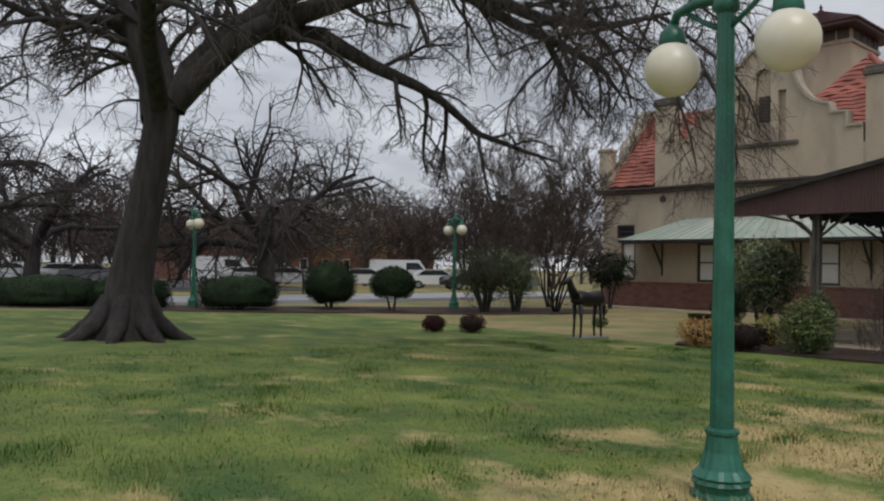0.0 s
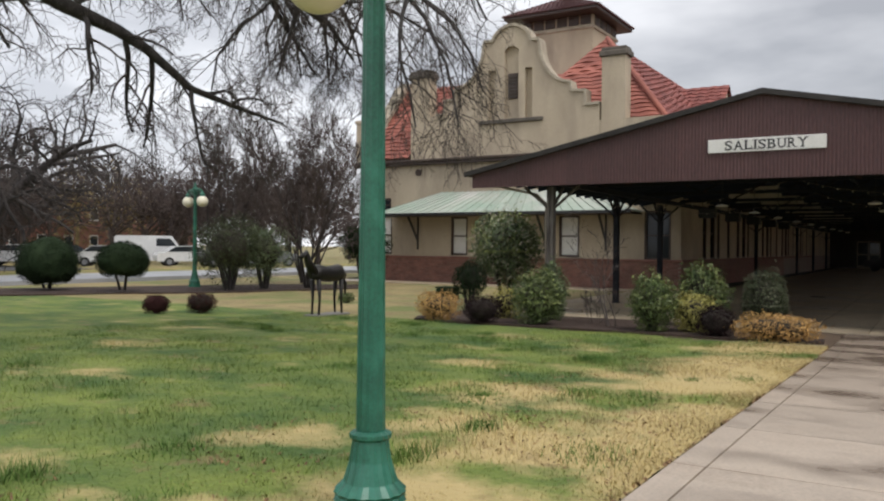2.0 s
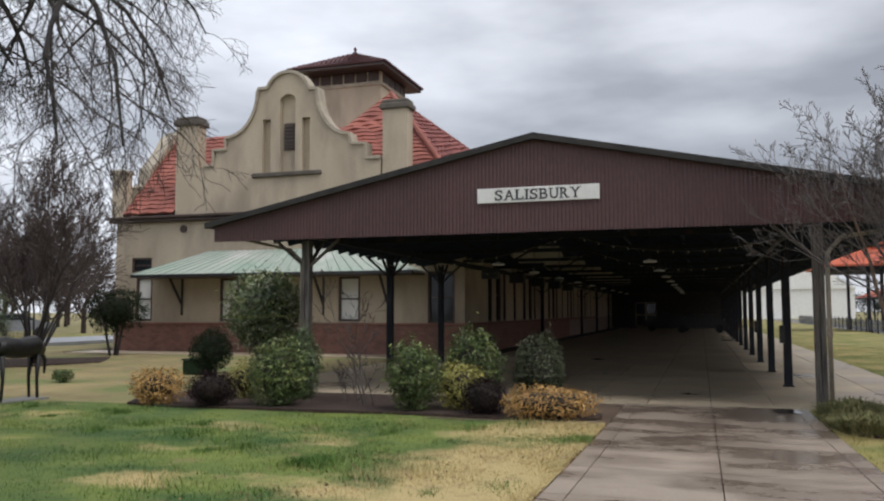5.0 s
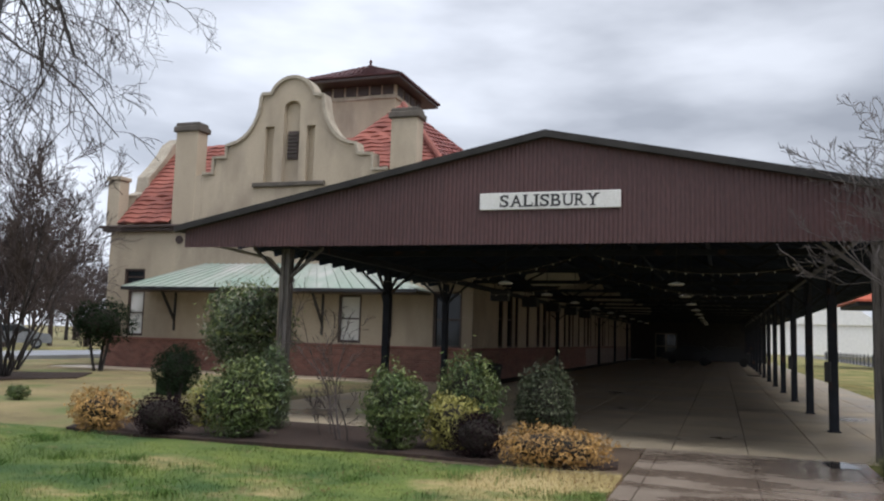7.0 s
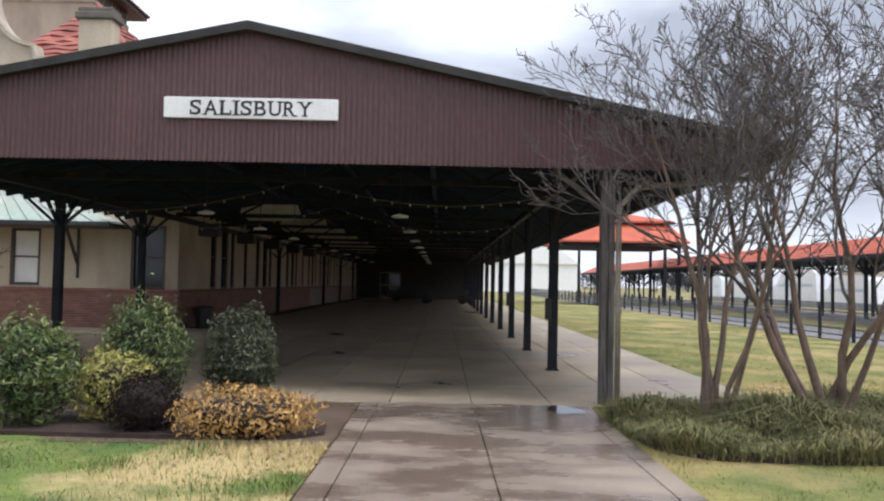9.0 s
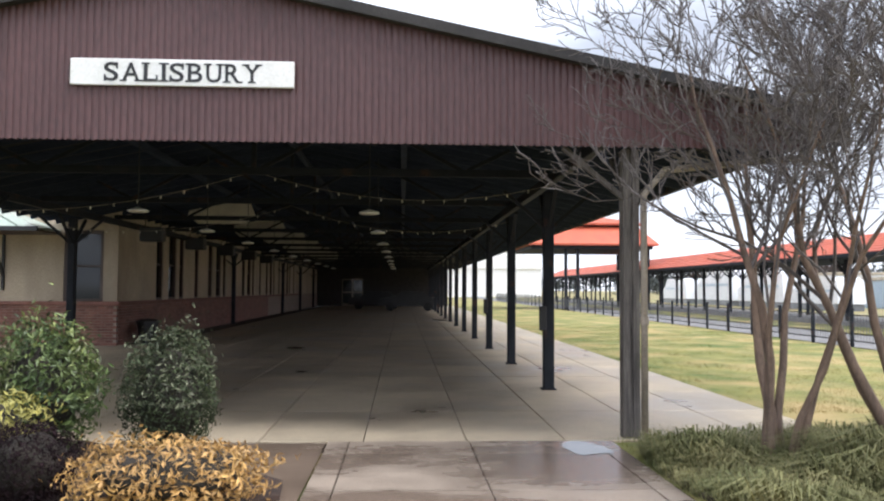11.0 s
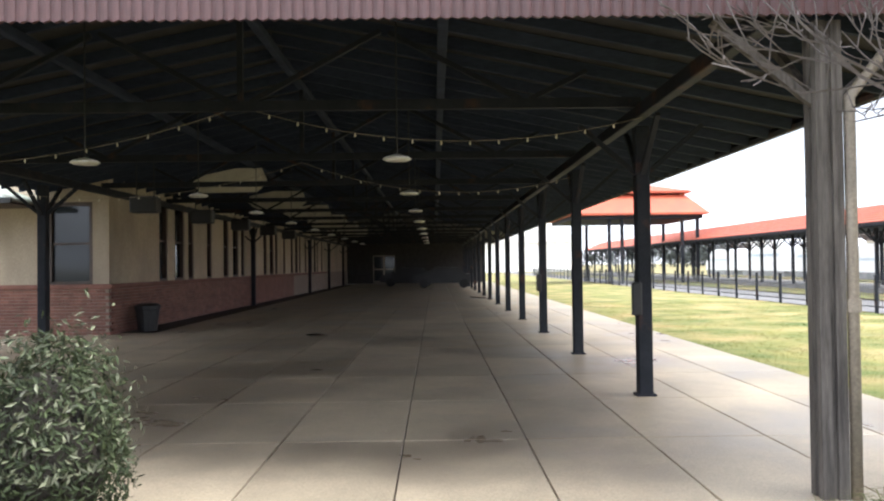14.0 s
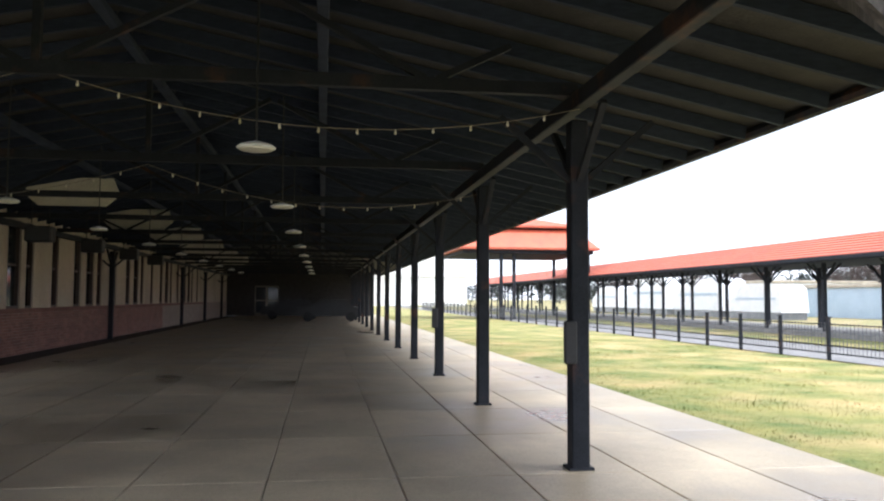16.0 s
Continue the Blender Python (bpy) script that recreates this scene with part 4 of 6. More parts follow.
hip("lower_roof", 76.8, 88, -20.2, -9.2, 5.2, 78.6, 86, -18.9, -10.8, 6.7)
hip("upper_roof", 78.2, 86.4, -19.3, -10.4, 7.0, 80.5, 84, -15.5, -14.0, 7.8)
part("clerestory", MB().box(78.9, 85.7, -18.6, -11.1, 6.6, 6.95), M["steel"], pav)
part("eave_beam", MB().box(77.2, 87.6, -19.8, -9.6, 4.75, 5.05, 0.02), M["steel"], pav)
for px, py in ((77.6, -12.6), (77.6, -13.6), (77.6, -18.3), (77.6, -19.5), (87, -12.6), (87, -19.5)):
    part("post", MB().box(px - 0.12, px + 0.12, py - 0.12, py + 0.12, FL, 4.8, 0.01), M["steel"], pav)

# ---------- fence ----------
fence = thing("iron_fence", (21, -12.5, FL), "black iron picket fence along the lawn", "fence")
fp = MB().box(-0.045, 0.045, -0.045, 0.045, FL - 0.05, 0.84, 0.01).box(-0.055, 0.055, -0.055, 0.055, 0.84, 0.875).mesh("post")
fp.materials.append(M["steel"])
pk = MB().box(-0.006, 0.006, -0.006, 0.006, FL + 0.12, 0.72)
pk = pk.mesh("picket")
pk.materials.append(M["picket"])
x = 21.0
rest = MB()
while x < 125:
    piece("post", fp, fence, (x, -12.5, 0))
    for k in range(1, 15):
        px = x + k * 2.3 / 15
        if 33 < px < 52:
            piece("picket", pk, fence, (px, -12.5, 0))
        else:
            rest.box(px - 0.006, px + 0.006, -12.506, -12.494, FL + 0.12, 0.72)
    x += 2.3
part("rail", MB().box(21, 125, -12.515, -12.485, 0.66, 0.69), M["steel"], fence)
part("rail", MB().box(21, 125, -12.52, -12.48, FL + 0.15, FL + 0.18), M["steel"], fence)
part("picket_run", rest, M["picket"], fence)["kind"] = "stuff"

# ---------- lamps ----------
def lamp_mesh():
    lp = thing("street_lamp", (5.15, 2.75, 0.0), "green fluted cast-iron lamp post with two opal globes", "street lamp", "park lamps")
    b = -0.04
    part("base", MB().lathe(5.15, 2.75, [(0.205, b - 0.05), (0.205, b + 0.05), (0.175, b + 0.07), (0.185, b + 0.11), (0.2, b + 0.125), (0.185, b + 0.15), (0.2, b + 0.17), (0.15, b + 0.22), (0.115, b + 0.33), (0.1, b + 0.44), (0.115, b + 0.455), (0.115, b + 0.475), (0.09, b + 0.49)], 32, 0.06, 16), M["green"], lp)
    part("pole", MB().lathe(5.15, 2.75, [(0.08, b + 0.49), (0.066, b + 2.0), (0.058, b + 3.34)], 24, 0.07, 12), M["green"], lp)
    part("capital", MB().lathe(5.15, 2.75, [(0.06, 3.275), (0.09, 3.305), (0.09, 3.355), (0.07, 3.385), (0.1, 3.415), (0.1, 3.475), (0.03, 3.555), (0.045, 3.615), (0.005, 3.695)], 16), M["green"], lp, smooth=True)
    for s in (-1, 1):
        am = part("arm", MB().tube([(5.15, 2.75, 3.395), (5.15 + s * 0.05, 2.75 + s * 0.25, 3.415), (5.15 + s * 0.08, 2.75 + s * 0.42, 3.385), (5.15 + s * 0.09, 2.75 + s * 0.47, 3.295)], [0.045, 0.04, 0.036, 0.034], 8).tube([(5.15, 2.75, 3.155), (5.15 + s * 0.04, 2.75 + s * 0.18, 3.255), (5.15 + s * 0.07, 2.75 + s * 0.36, 3.385)], [0.02] * 3, 6), M["green"], lp, smooth=True)
        cx, cy = 5.15 + s * 0.09, 2.75 + s * 0.47
        part("fitter", MB().lathe(cx, cy, [(0.03, 3.325), (0.09, 3.255), (0.1, 3.175), (0.085, 3.155)], 14), M["green"], am, smooth=True)
        part("globe", MB().lathe(cx, cy, [(0.2 * math.cos(radians(a)) + 0.001, 2.985 + 0.2 * math.sin(radians(a))) for a in range(-88, 76, 12)], 24), M["globe"], lp, "cream opal glass globe", True)
    return lp


lamp = lamp_mesh()
for x, y in ((13.8, 28.7), (21.9, 23.0), (3.5, 30.0)):
    copy_thing(lamp, pose(x, y, 0.0))

# ---------- bare trees ----------
class Tree:
    def __init__(self, seed, n_tip=3):
        self.r = random.Random(seed)
        self.big, self.small = MB(), MB()
        self.n_tip = n_tip

    def grow(self, p, d, r, length, level, kids, droop=0.0, spread=0.9, wig=0.22, tip=0.004):
        """A limb with its side limbs; kids is the number of them on each level."""
        R = self.r
        n = 5 if level > 0 else 3
        pts, rad = [Vector(p)], [r]
        dirs = [Vector(d).normalized()]
        for i in range(n):
            dd = dirs[-1] + Vector((R.gauss(0, wig), R.gauss(0, wig), R.gauss(0, wig) - droop * (i + 1) / n))
            dd.normalize()
            dirs.append(dd)
            pts.append(pts[-1] + dd * (length / n))
            rad.append(r + (max(tip, r * 0.35) - r) * (i + 1) / n)
        self.path(pts, rad, level, kids, length, droop, spread, wig, tip, dirs)

    def path(self, pts, rad, level, kids, length, droop=0.0, spread=0.9, wig=0.22, tip=0.004, dirs=None, first=0.25):
        R = self.r
        pts = [Vector(p) for p in pts]
        if dirs is None:
            dirs = [(pts[min(i + 1, len(pts) - 1)] - pts[max(i - 1, 0)]).normalized() for i in range(len(pts))]
        (self.big if rad[0] > 0.03 else self.small).tube(pts, rad, 8 if rad[0] > 0.12 else 5 if rad[0] > 0.025 else self.n_tip, False)
        if level <= 0:
            return
        for k in range(kids[-level]):
            t = first + (1 - first) * (k + R.random()) / kids[-level]
            f = t * (len(pts) - 1)
            i = min(int(f), len(pts) - 2)
            p = pts[i].lerp(pts[i + 1], f - i)
            rr = rad[i] + (rad[i + 1] - rad[i]) * (f - i)
            d = dirs[i + 1]
            side = Vector((R.gauss(0, 1), R.gauss(0, 1), R.gauss(0, 0.7)))
            side = (side - d * side.dot(d))
            side.normalize()
            nd = (d * (1 - spread * 0.45) + side * spread).normalized()
            L = length * (0.34 + 0.3 * R.random()) * (1.15 - 0.45 * t)
            self.grow(p, nd, max(tip, min(rr * 0.62, 0.03 * L + 0.003)), L, level - 1, kids, droop, spread, wig, tip)


def link_tree(name, t, loc, label, big, small, group="", category="tree", crown="crown"):
    e = thing(name, loc, label, category, group)
    if t.big.v:
        part("trunk", t.big, big, e, smooth=True)
    if t.small.v:
        part(crown, t.small, small, e)
    return e


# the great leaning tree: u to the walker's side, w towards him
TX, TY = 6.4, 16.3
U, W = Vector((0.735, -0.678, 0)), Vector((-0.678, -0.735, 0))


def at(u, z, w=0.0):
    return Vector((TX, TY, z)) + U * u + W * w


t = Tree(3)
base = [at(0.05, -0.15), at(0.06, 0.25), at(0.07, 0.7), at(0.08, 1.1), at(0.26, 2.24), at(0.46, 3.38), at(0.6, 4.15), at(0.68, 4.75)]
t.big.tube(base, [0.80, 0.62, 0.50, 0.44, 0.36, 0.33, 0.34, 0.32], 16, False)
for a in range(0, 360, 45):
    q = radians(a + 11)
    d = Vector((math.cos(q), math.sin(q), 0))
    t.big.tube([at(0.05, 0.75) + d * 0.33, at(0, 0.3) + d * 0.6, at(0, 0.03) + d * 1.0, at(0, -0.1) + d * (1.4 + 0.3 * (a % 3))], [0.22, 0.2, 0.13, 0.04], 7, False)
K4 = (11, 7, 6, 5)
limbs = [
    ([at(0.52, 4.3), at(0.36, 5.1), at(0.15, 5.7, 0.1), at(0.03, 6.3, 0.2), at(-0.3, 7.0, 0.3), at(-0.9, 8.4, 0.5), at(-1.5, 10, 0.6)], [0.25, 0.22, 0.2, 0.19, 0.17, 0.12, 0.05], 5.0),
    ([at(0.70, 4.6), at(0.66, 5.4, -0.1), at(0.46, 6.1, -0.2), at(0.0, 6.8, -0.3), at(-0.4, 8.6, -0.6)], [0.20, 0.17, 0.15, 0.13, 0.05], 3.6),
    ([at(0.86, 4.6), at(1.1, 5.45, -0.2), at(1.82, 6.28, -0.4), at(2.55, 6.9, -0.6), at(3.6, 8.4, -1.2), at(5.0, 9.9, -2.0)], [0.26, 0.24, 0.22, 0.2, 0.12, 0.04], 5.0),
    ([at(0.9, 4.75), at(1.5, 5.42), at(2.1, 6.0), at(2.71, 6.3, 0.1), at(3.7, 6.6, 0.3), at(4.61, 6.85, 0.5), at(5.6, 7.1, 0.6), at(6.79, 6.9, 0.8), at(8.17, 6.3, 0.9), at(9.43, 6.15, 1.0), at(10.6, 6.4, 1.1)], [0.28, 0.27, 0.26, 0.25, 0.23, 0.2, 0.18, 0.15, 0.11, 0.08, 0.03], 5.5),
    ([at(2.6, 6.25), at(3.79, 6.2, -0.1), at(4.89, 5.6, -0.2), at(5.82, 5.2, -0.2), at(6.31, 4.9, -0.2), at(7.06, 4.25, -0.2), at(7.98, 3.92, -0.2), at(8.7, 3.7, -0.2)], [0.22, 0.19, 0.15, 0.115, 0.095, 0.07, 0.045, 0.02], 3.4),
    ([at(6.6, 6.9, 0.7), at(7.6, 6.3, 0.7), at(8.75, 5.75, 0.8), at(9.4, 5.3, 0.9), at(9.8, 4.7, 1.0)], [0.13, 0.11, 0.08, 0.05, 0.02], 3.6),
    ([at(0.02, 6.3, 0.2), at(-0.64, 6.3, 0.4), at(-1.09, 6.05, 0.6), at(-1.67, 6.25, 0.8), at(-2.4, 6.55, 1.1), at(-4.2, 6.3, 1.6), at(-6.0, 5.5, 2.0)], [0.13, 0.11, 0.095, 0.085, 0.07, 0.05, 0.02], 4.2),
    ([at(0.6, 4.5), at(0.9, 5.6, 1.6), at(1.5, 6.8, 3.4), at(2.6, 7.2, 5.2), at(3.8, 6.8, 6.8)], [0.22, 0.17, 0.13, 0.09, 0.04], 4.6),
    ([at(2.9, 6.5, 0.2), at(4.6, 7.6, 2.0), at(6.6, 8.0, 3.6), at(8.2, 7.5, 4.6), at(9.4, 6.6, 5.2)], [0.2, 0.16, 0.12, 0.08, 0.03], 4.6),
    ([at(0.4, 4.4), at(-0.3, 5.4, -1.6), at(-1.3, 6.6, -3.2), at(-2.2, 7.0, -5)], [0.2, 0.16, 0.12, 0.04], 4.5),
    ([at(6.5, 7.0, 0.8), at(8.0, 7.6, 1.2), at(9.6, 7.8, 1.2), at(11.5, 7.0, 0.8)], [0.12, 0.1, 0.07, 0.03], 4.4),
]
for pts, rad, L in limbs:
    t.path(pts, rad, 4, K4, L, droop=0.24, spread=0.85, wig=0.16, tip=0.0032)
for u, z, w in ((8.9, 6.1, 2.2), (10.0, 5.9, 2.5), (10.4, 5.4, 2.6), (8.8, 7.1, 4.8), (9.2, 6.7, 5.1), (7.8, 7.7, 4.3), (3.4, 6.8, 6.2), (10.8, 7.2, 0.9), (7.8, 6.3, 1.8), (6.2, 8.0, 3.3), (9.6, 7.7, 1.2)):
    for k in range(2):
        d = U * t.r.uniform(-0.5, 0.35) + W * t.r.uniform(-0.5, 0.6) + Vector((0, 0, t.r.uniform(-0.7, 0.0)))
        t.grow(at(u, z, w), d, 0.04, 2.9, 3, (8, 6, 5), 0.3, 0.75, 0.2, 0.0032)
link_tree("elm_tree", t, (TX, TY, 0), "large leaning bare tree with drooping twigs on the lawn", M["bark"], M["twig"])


def spreading(name, seed, loc, h, r0, label, limbs=6, kids=(7, 6, 4), lean=0.8, tip=0.01, group="", material=None, droop=0.12):
    t = Tree(seed)
    x, y, z = loc
    R = t.r
    top = h * 0.2
    t.big.tube([(x, y, z - 0.2), (x, y, z + 0.4), (x + 0.1, y, z + top)], [r0 * 1.5, r0 * 1.1, r0], 10, False)
    for k in range(limbs):
        a = 2 * math.pi * (k + 0.5 * R.random()) / limbs
        d = Vector((math.cos(a) * lean, math.sin(a) * lean, 0.75 + 0.4 * R.random()))
        t.grow((x + 0.1, y, z + top * 0.92), d, r0 * 0.6, h * (0.62 + 0.25 * R.random()), 3, kids, droop, 0.9, 0.2, tip)
    return link_tree(name, t, loc, label, material or M["bark"], M["twig"] if tip < 0.016 else M["fartwig"], group)


spreading("oak_tree", 11, (27, 46, -0.1), 13, 0.55, "broad bare oak beyond the street", 7, (10, 8, 6), 1.15, 0.013)
spreading("oak_tree", 12, (5, 40, -0.1), 12, 0.5, "broad bare oak beyond the street", 6, (10, 8, 5), 1.1, 0.013)
spreading("oak_tree", 15, (17, 60, -0.1), 13, 0.5, "broad bare oak beyond the street", 6, (9, 7, 5), 1.0, 0.018)


def multistem(name, seed, loc, stems, h, lean, r, label, kids=(6, 5, 4), tip=0.0035, material=None, twig=None, group="", bare=0.25, reach=0.6):
    t = Tree(seed)
    x, y, z = loc
    R = t.r
    made = []
    for k in range(stems):
        a = 2 * math.pi * (k + 0.6 * R.random()) / stems
        d = Vector((math.cos(a) * lean, math.sin(a) * lean, 1))
        L = h * (0.75 + 0.3 * R.random())
        pts = [Vector((x + math.cos(a) * 0.1, y + math.sin(a) * 0.1, z - 0.05))]
        dd = d.normalized()
        n = 8
        for i in range(n):
            dd = (dd + Vector((R.gauss(0, 0.13), R.gauss(0, 0.13), 0.06))).normalized()
            pts.append(pts[-1] + dd * L / n)
        rr = r * (0.7 + 0.5 * R.random())
        t.big = MB()
        t.path(pts, [rr * (1 - 0.85 * i / n) for i in range(n + 1)], len(kids), kids, h * reach, -0.09, 0.52, 0.15, tip, None, bare)
        made.append(t.big)
    e = thing(name, loc, label, "tree", group)
    for mb in made:
        part("stem", mb, material or M["myrtle"], e, smooth=True)
    part("crown", t.small, twig or M["twig"], e)["kind"] = "stuff"
    return e


multistem("crape_myrtle", 21, (18.7, -2.6, FL), 6, 4.2, 0.24, 0.05, "bare multi-stemmed crape myrtle in a grassy bed", (7, 6, 4, 4), 0.0046, None, M["myrtletwig"], group="crape myrtles by the platform", bare=0.38, reach=0.9)
multistem("crape_myrtle", 22, (18.6, -3.95, FL), 6, 4.5, 0.3, 0.058, "bare multi-stemmed crape myrtle in a grassy bed", (7, 6, 4, 4), 0.0046, None, M["myrtletwig"], group="crape myrtles by the platform", bare=0.38, reach=0.9)
multistem("crape_myrtle", 23, (26.2, 21.4, -0.2), 7, 6.8, 0.42, 0.05, "bare dark crape myrtle beside the depot", (11, 9, 5), 0.008, M["bark"], M["fartwig"], "crape myrtles on the lawn edge")
multistem("crape_myrtle", 24, (25.2, 24.6, -0.2), 7, 7.0, 0.42, 0.05, "bare dark crape myrtle beside the depot", (11, 9, 5), 0.008, M["bark"], M["fartwig"], "crape myrtles on the lawn edge")
multistem("crape_myrtle", 25, (29.5, 24.5, -0.2), 7, 6.6, 0.42, 0.05, "bare dark crape myrtle beside the depot", (11, 9, 5), 0.008, M["bark"], M["fartwig"], "crape myrtles on the lawn edge")
multistem("crape_myrtle", 27, (17.6, -5.5, FL), 5, 4.4, 0.3, 0.052, "bare multi-stemmed crape myrtle in a grassy bed", (7, 6, 4, 4), 0.0046, None, M["myrtletwig"], group="crape myrtles by the platform", bare=0.38, reach=0.9)
multistem("sapling", 28, (18.6, 6.55, FL), 5, 0.9, 0.5, 0.012, "low bare twiggy bush in the mulch bed", (6, 4, 2), 0.004)
multistem("sapling", 26, (18.1, 5.98, FL), 3, 2.3, 0.18, 0.02, "thin bare sapling in the mulch bed", (6, 4, 2), 0.0045)


# ---------- shrubs ----------
def leaves(n, c, rad, size, seed, shell=0.45, lump=0.28, flat=0.6, low=-1.0, skirt=0.0):
    """Many small folded leaves spread through an uneven crown."""
    g = np.random.RandomState(seed)
    d = g.normal(size=(n, 3))
    d /= np.linalg.norm(d, axis=1)[:, None]
    d[:, 2] = np.maximum(d[:, 2], low)
    if skirt:
        q = np.hypot(d[:, 0], d[:, 1])
        m = np.where(d[:, 2] < 0, (1 / np.maximum(q, 0.3)) ** skirt, 1.0)
        d[:, 0] *= m
        d[:, 1] *= m
    ph = g.uniform(0, 6.28, 6)
    w = 1 + lump * (np.sin(3.1 * d[:, 0] + ph[0] + 2 * d[:, 2]) * np.sin(3.7 * d[:, 1] + ph[1]) + 0.6 * np.sin(7 * d[:, 2] + ph[2] + 5 * d[:, 0]) * np.sin(6 * d[:, 1] + ph[3]))
    k = 1 - shell * g.uniform(0, 1, n) ** 1.6 + 0.6 * lump * np.maximum(0, g.normal(size=n))
    p = np.array(c) + d * np.array(rad) * (w * k)[:, None]
    nrm = d + g.normal(scale=0.7, size=(n, 3))
    nrm /= np.linalg.norm(nrm, axis=1)[:, None]
    a = np.cross(nrm, g.normal(size=(n, 3)))
    a /= np.linalg.norm(a, axis=1)[:, None] + 1e-9
    b = np.cross(nrm, a)
    s = size * g.uniform(0.65, 1.3, n)[:, None]
    v = np.stack([p - a * s, p + b * s * flat * 0.5 + nrm * s * 0.15, p + a * s, p - b * s * flat * 0.5 + nrm * s * 0.15], axis=1).reshape(-1, 3)
    mb = MB()
    mb.v = [tuple(q) for q in v.tolist()]
    mb.f = [(4 * i, 4 * i + 1, 4 * i + 2, 4 * i + 3) for i in range(n)]
    return mb


def shrub(name, label, x, y, rx, ry, h, leaf, n, size, seed, stem=0.0, lift=0.0, stems=5, z=None, group="", lump=0.17, stem_mat=None, core=0.6, skirt=0.0, tips=None):
    z = ground_z(x, y) if z is None else z
    e = thing(name, (x, y, z), label, "shrub", group)
    R = random.Random(seed)
    mb = MB()
    for k in range(stems):
        a = 2 * math.pi * (k + 0.4 * R.random()) / stems
        q = Vector((x + rx * 0.12 * math.cos(a), y + ry * 0.12 * math.sin(a), z - 0.05))
        tipp = Vector((x + rx * 0.6 * math.cos(a), y + ry * 0.6 * math.sin(a), z + lift + (h - lift) * 0.75))
        mb.tube([q, q.lerp(tipp, 0.45) + Vector((0, 0, 0.08 * h)), tipp], [0.03 + stem, 0.022 + stem * 0.7, 0.008], 5)
    part("branching", mb, stem_mat or M["bark"], e)
    # solid core; on looser shrubs its dark colour paints shade between the leaves
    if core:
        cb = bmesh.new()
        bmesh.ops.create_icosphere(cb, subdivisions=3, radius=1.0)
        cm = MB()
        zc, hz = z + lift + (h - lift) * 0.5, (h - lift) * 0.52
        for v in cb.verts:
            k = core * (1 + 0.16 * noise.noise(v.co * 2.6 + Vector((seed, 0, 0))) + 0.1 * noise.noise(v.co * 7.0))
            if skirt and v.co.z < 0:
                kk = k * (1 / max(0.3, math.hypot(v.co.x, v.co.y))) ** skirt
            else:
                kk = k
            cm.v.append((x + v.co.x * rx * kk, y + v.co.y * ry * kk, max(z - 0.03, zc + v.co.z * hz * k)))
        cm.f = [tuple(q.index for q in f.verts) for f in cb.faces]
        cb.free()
        part("inner_growth", cm, leaf if core > 0.84 else M["coreshade"], e, smooth=True)
    part("foliage", leaves(n, (x, y, z + lift + (h - lift) * 0.5), (rx, ry, (h - lift) * 0.52), size, seed, lump=lump, skirt=skirt), leaf, e)
    # paler leaves on the upper half only, as painted highlights
    if tips:
        part("new_growth", leaves(n // 6, (x, y, z + lift + (h - lift) * 0.53), (rx * 1.02, ry * 1.02, (h - lift) * 0.55), size, seed + 900, shell=0.12, lump=lump, low=-0.1), tips, e, "pale leaf tips with the top highlight painted in")["kind"] = "stuff"
    return e


G1, G2 = "shrubs in the mulch bed", "clipped shrubs along the street"
shrub("golden_shrub", "low orange-gold shrub at the bed's tip", 17.4, 2.62, 0.55, 0.78, 0.5, M["goldleaf"], 3000, 0.036, 31, group=G1, lump=0.15, core=0.7)
shrub("golden_shrub", "orange-gold shrub at the lawn's edge", 17.25, 9.8, 0.44, 0.5, 0.66, M["goldleaf"], 2600, 0.036, 32, group=G1, core=0.65)
shrub("purple_shrub", "dark purple twiggy barberry ball", 17.5, 3.7, 0.36, 0.38, 0.6, M["purple"], 5200, 0.02, 33, group=G1, lump=0.13, core=0.7)
shrub("purple_shrub", "dark purple twiggy barberry ball", 17.25, 8.65, 0.42, 0.44, 0.62, M["purple"], 5200, 0.022, 34, group=G1, lump=0.13, core=0.7)
shrub("yellow_shrub", "yellow-green shrub behind the barberry", 18.05, 4.28, 0.42, 0.42, 0.8, M["yellowleaf"], 2600, 0.036, 35, group=G1, core=0.65)
shrub("yellow_shrub", "small yellow shrub behind the barberry", 18.6, 8.75, 0.35, 0.42, 0.75, M["yellowleaf"], 1600, 0.036, 36, group=G1, core=0.6)
shrub("camellia_shrub", "dense glossy green shrub", 17.65, 4.98, 0.42, 0.44, 1.12, M["leafy"], 4300, 0.041, 37, group=G1, core=0.66, tips=M["litleaf"])
shrub("camellia_shrub", "dense glossy green shrub", 17.6, 7.5, 0.46, 0.5, 1.12, M["leafy"], 4600, 0.041, 38, group=G1, core=0.66, tips=M["litleaf"])
shrub("camellia_shrub", "dense glossy green shrub", 18.85, 7.72, 0.36, 0.38, 1.28, M["leaf"], 3400, 0.041, 39, group=G1, core=0.66, tips=M["leafy"])
shrub("camellia_shrub", "dense glossy green shrub", 19.4, 4.42, 0.46, 0.52, 1.27, M["leafy"], 4300, 0.041, 40, group=G1, core=0.66, tips=M["litleaf"])
shrub("greyish_shrub", "loose dark greyish shrub at the platform edge", 19.1, 3.12, 0.38, 0.42, 1.2, M["greyleaf"], 6800, 0.028, 41, group=G1, lump=0.16, core=0.68, tips=M["litgrey"])
shrub("topiary_shrub", "dark clipped topiary on a short trunk", 20.2, 10.62, 0.44, 0.46, 1.3, M["darkleaf"], 3800, 0.035, 42, 0.02, 0.4, 3, group=G1, lump=0.1)
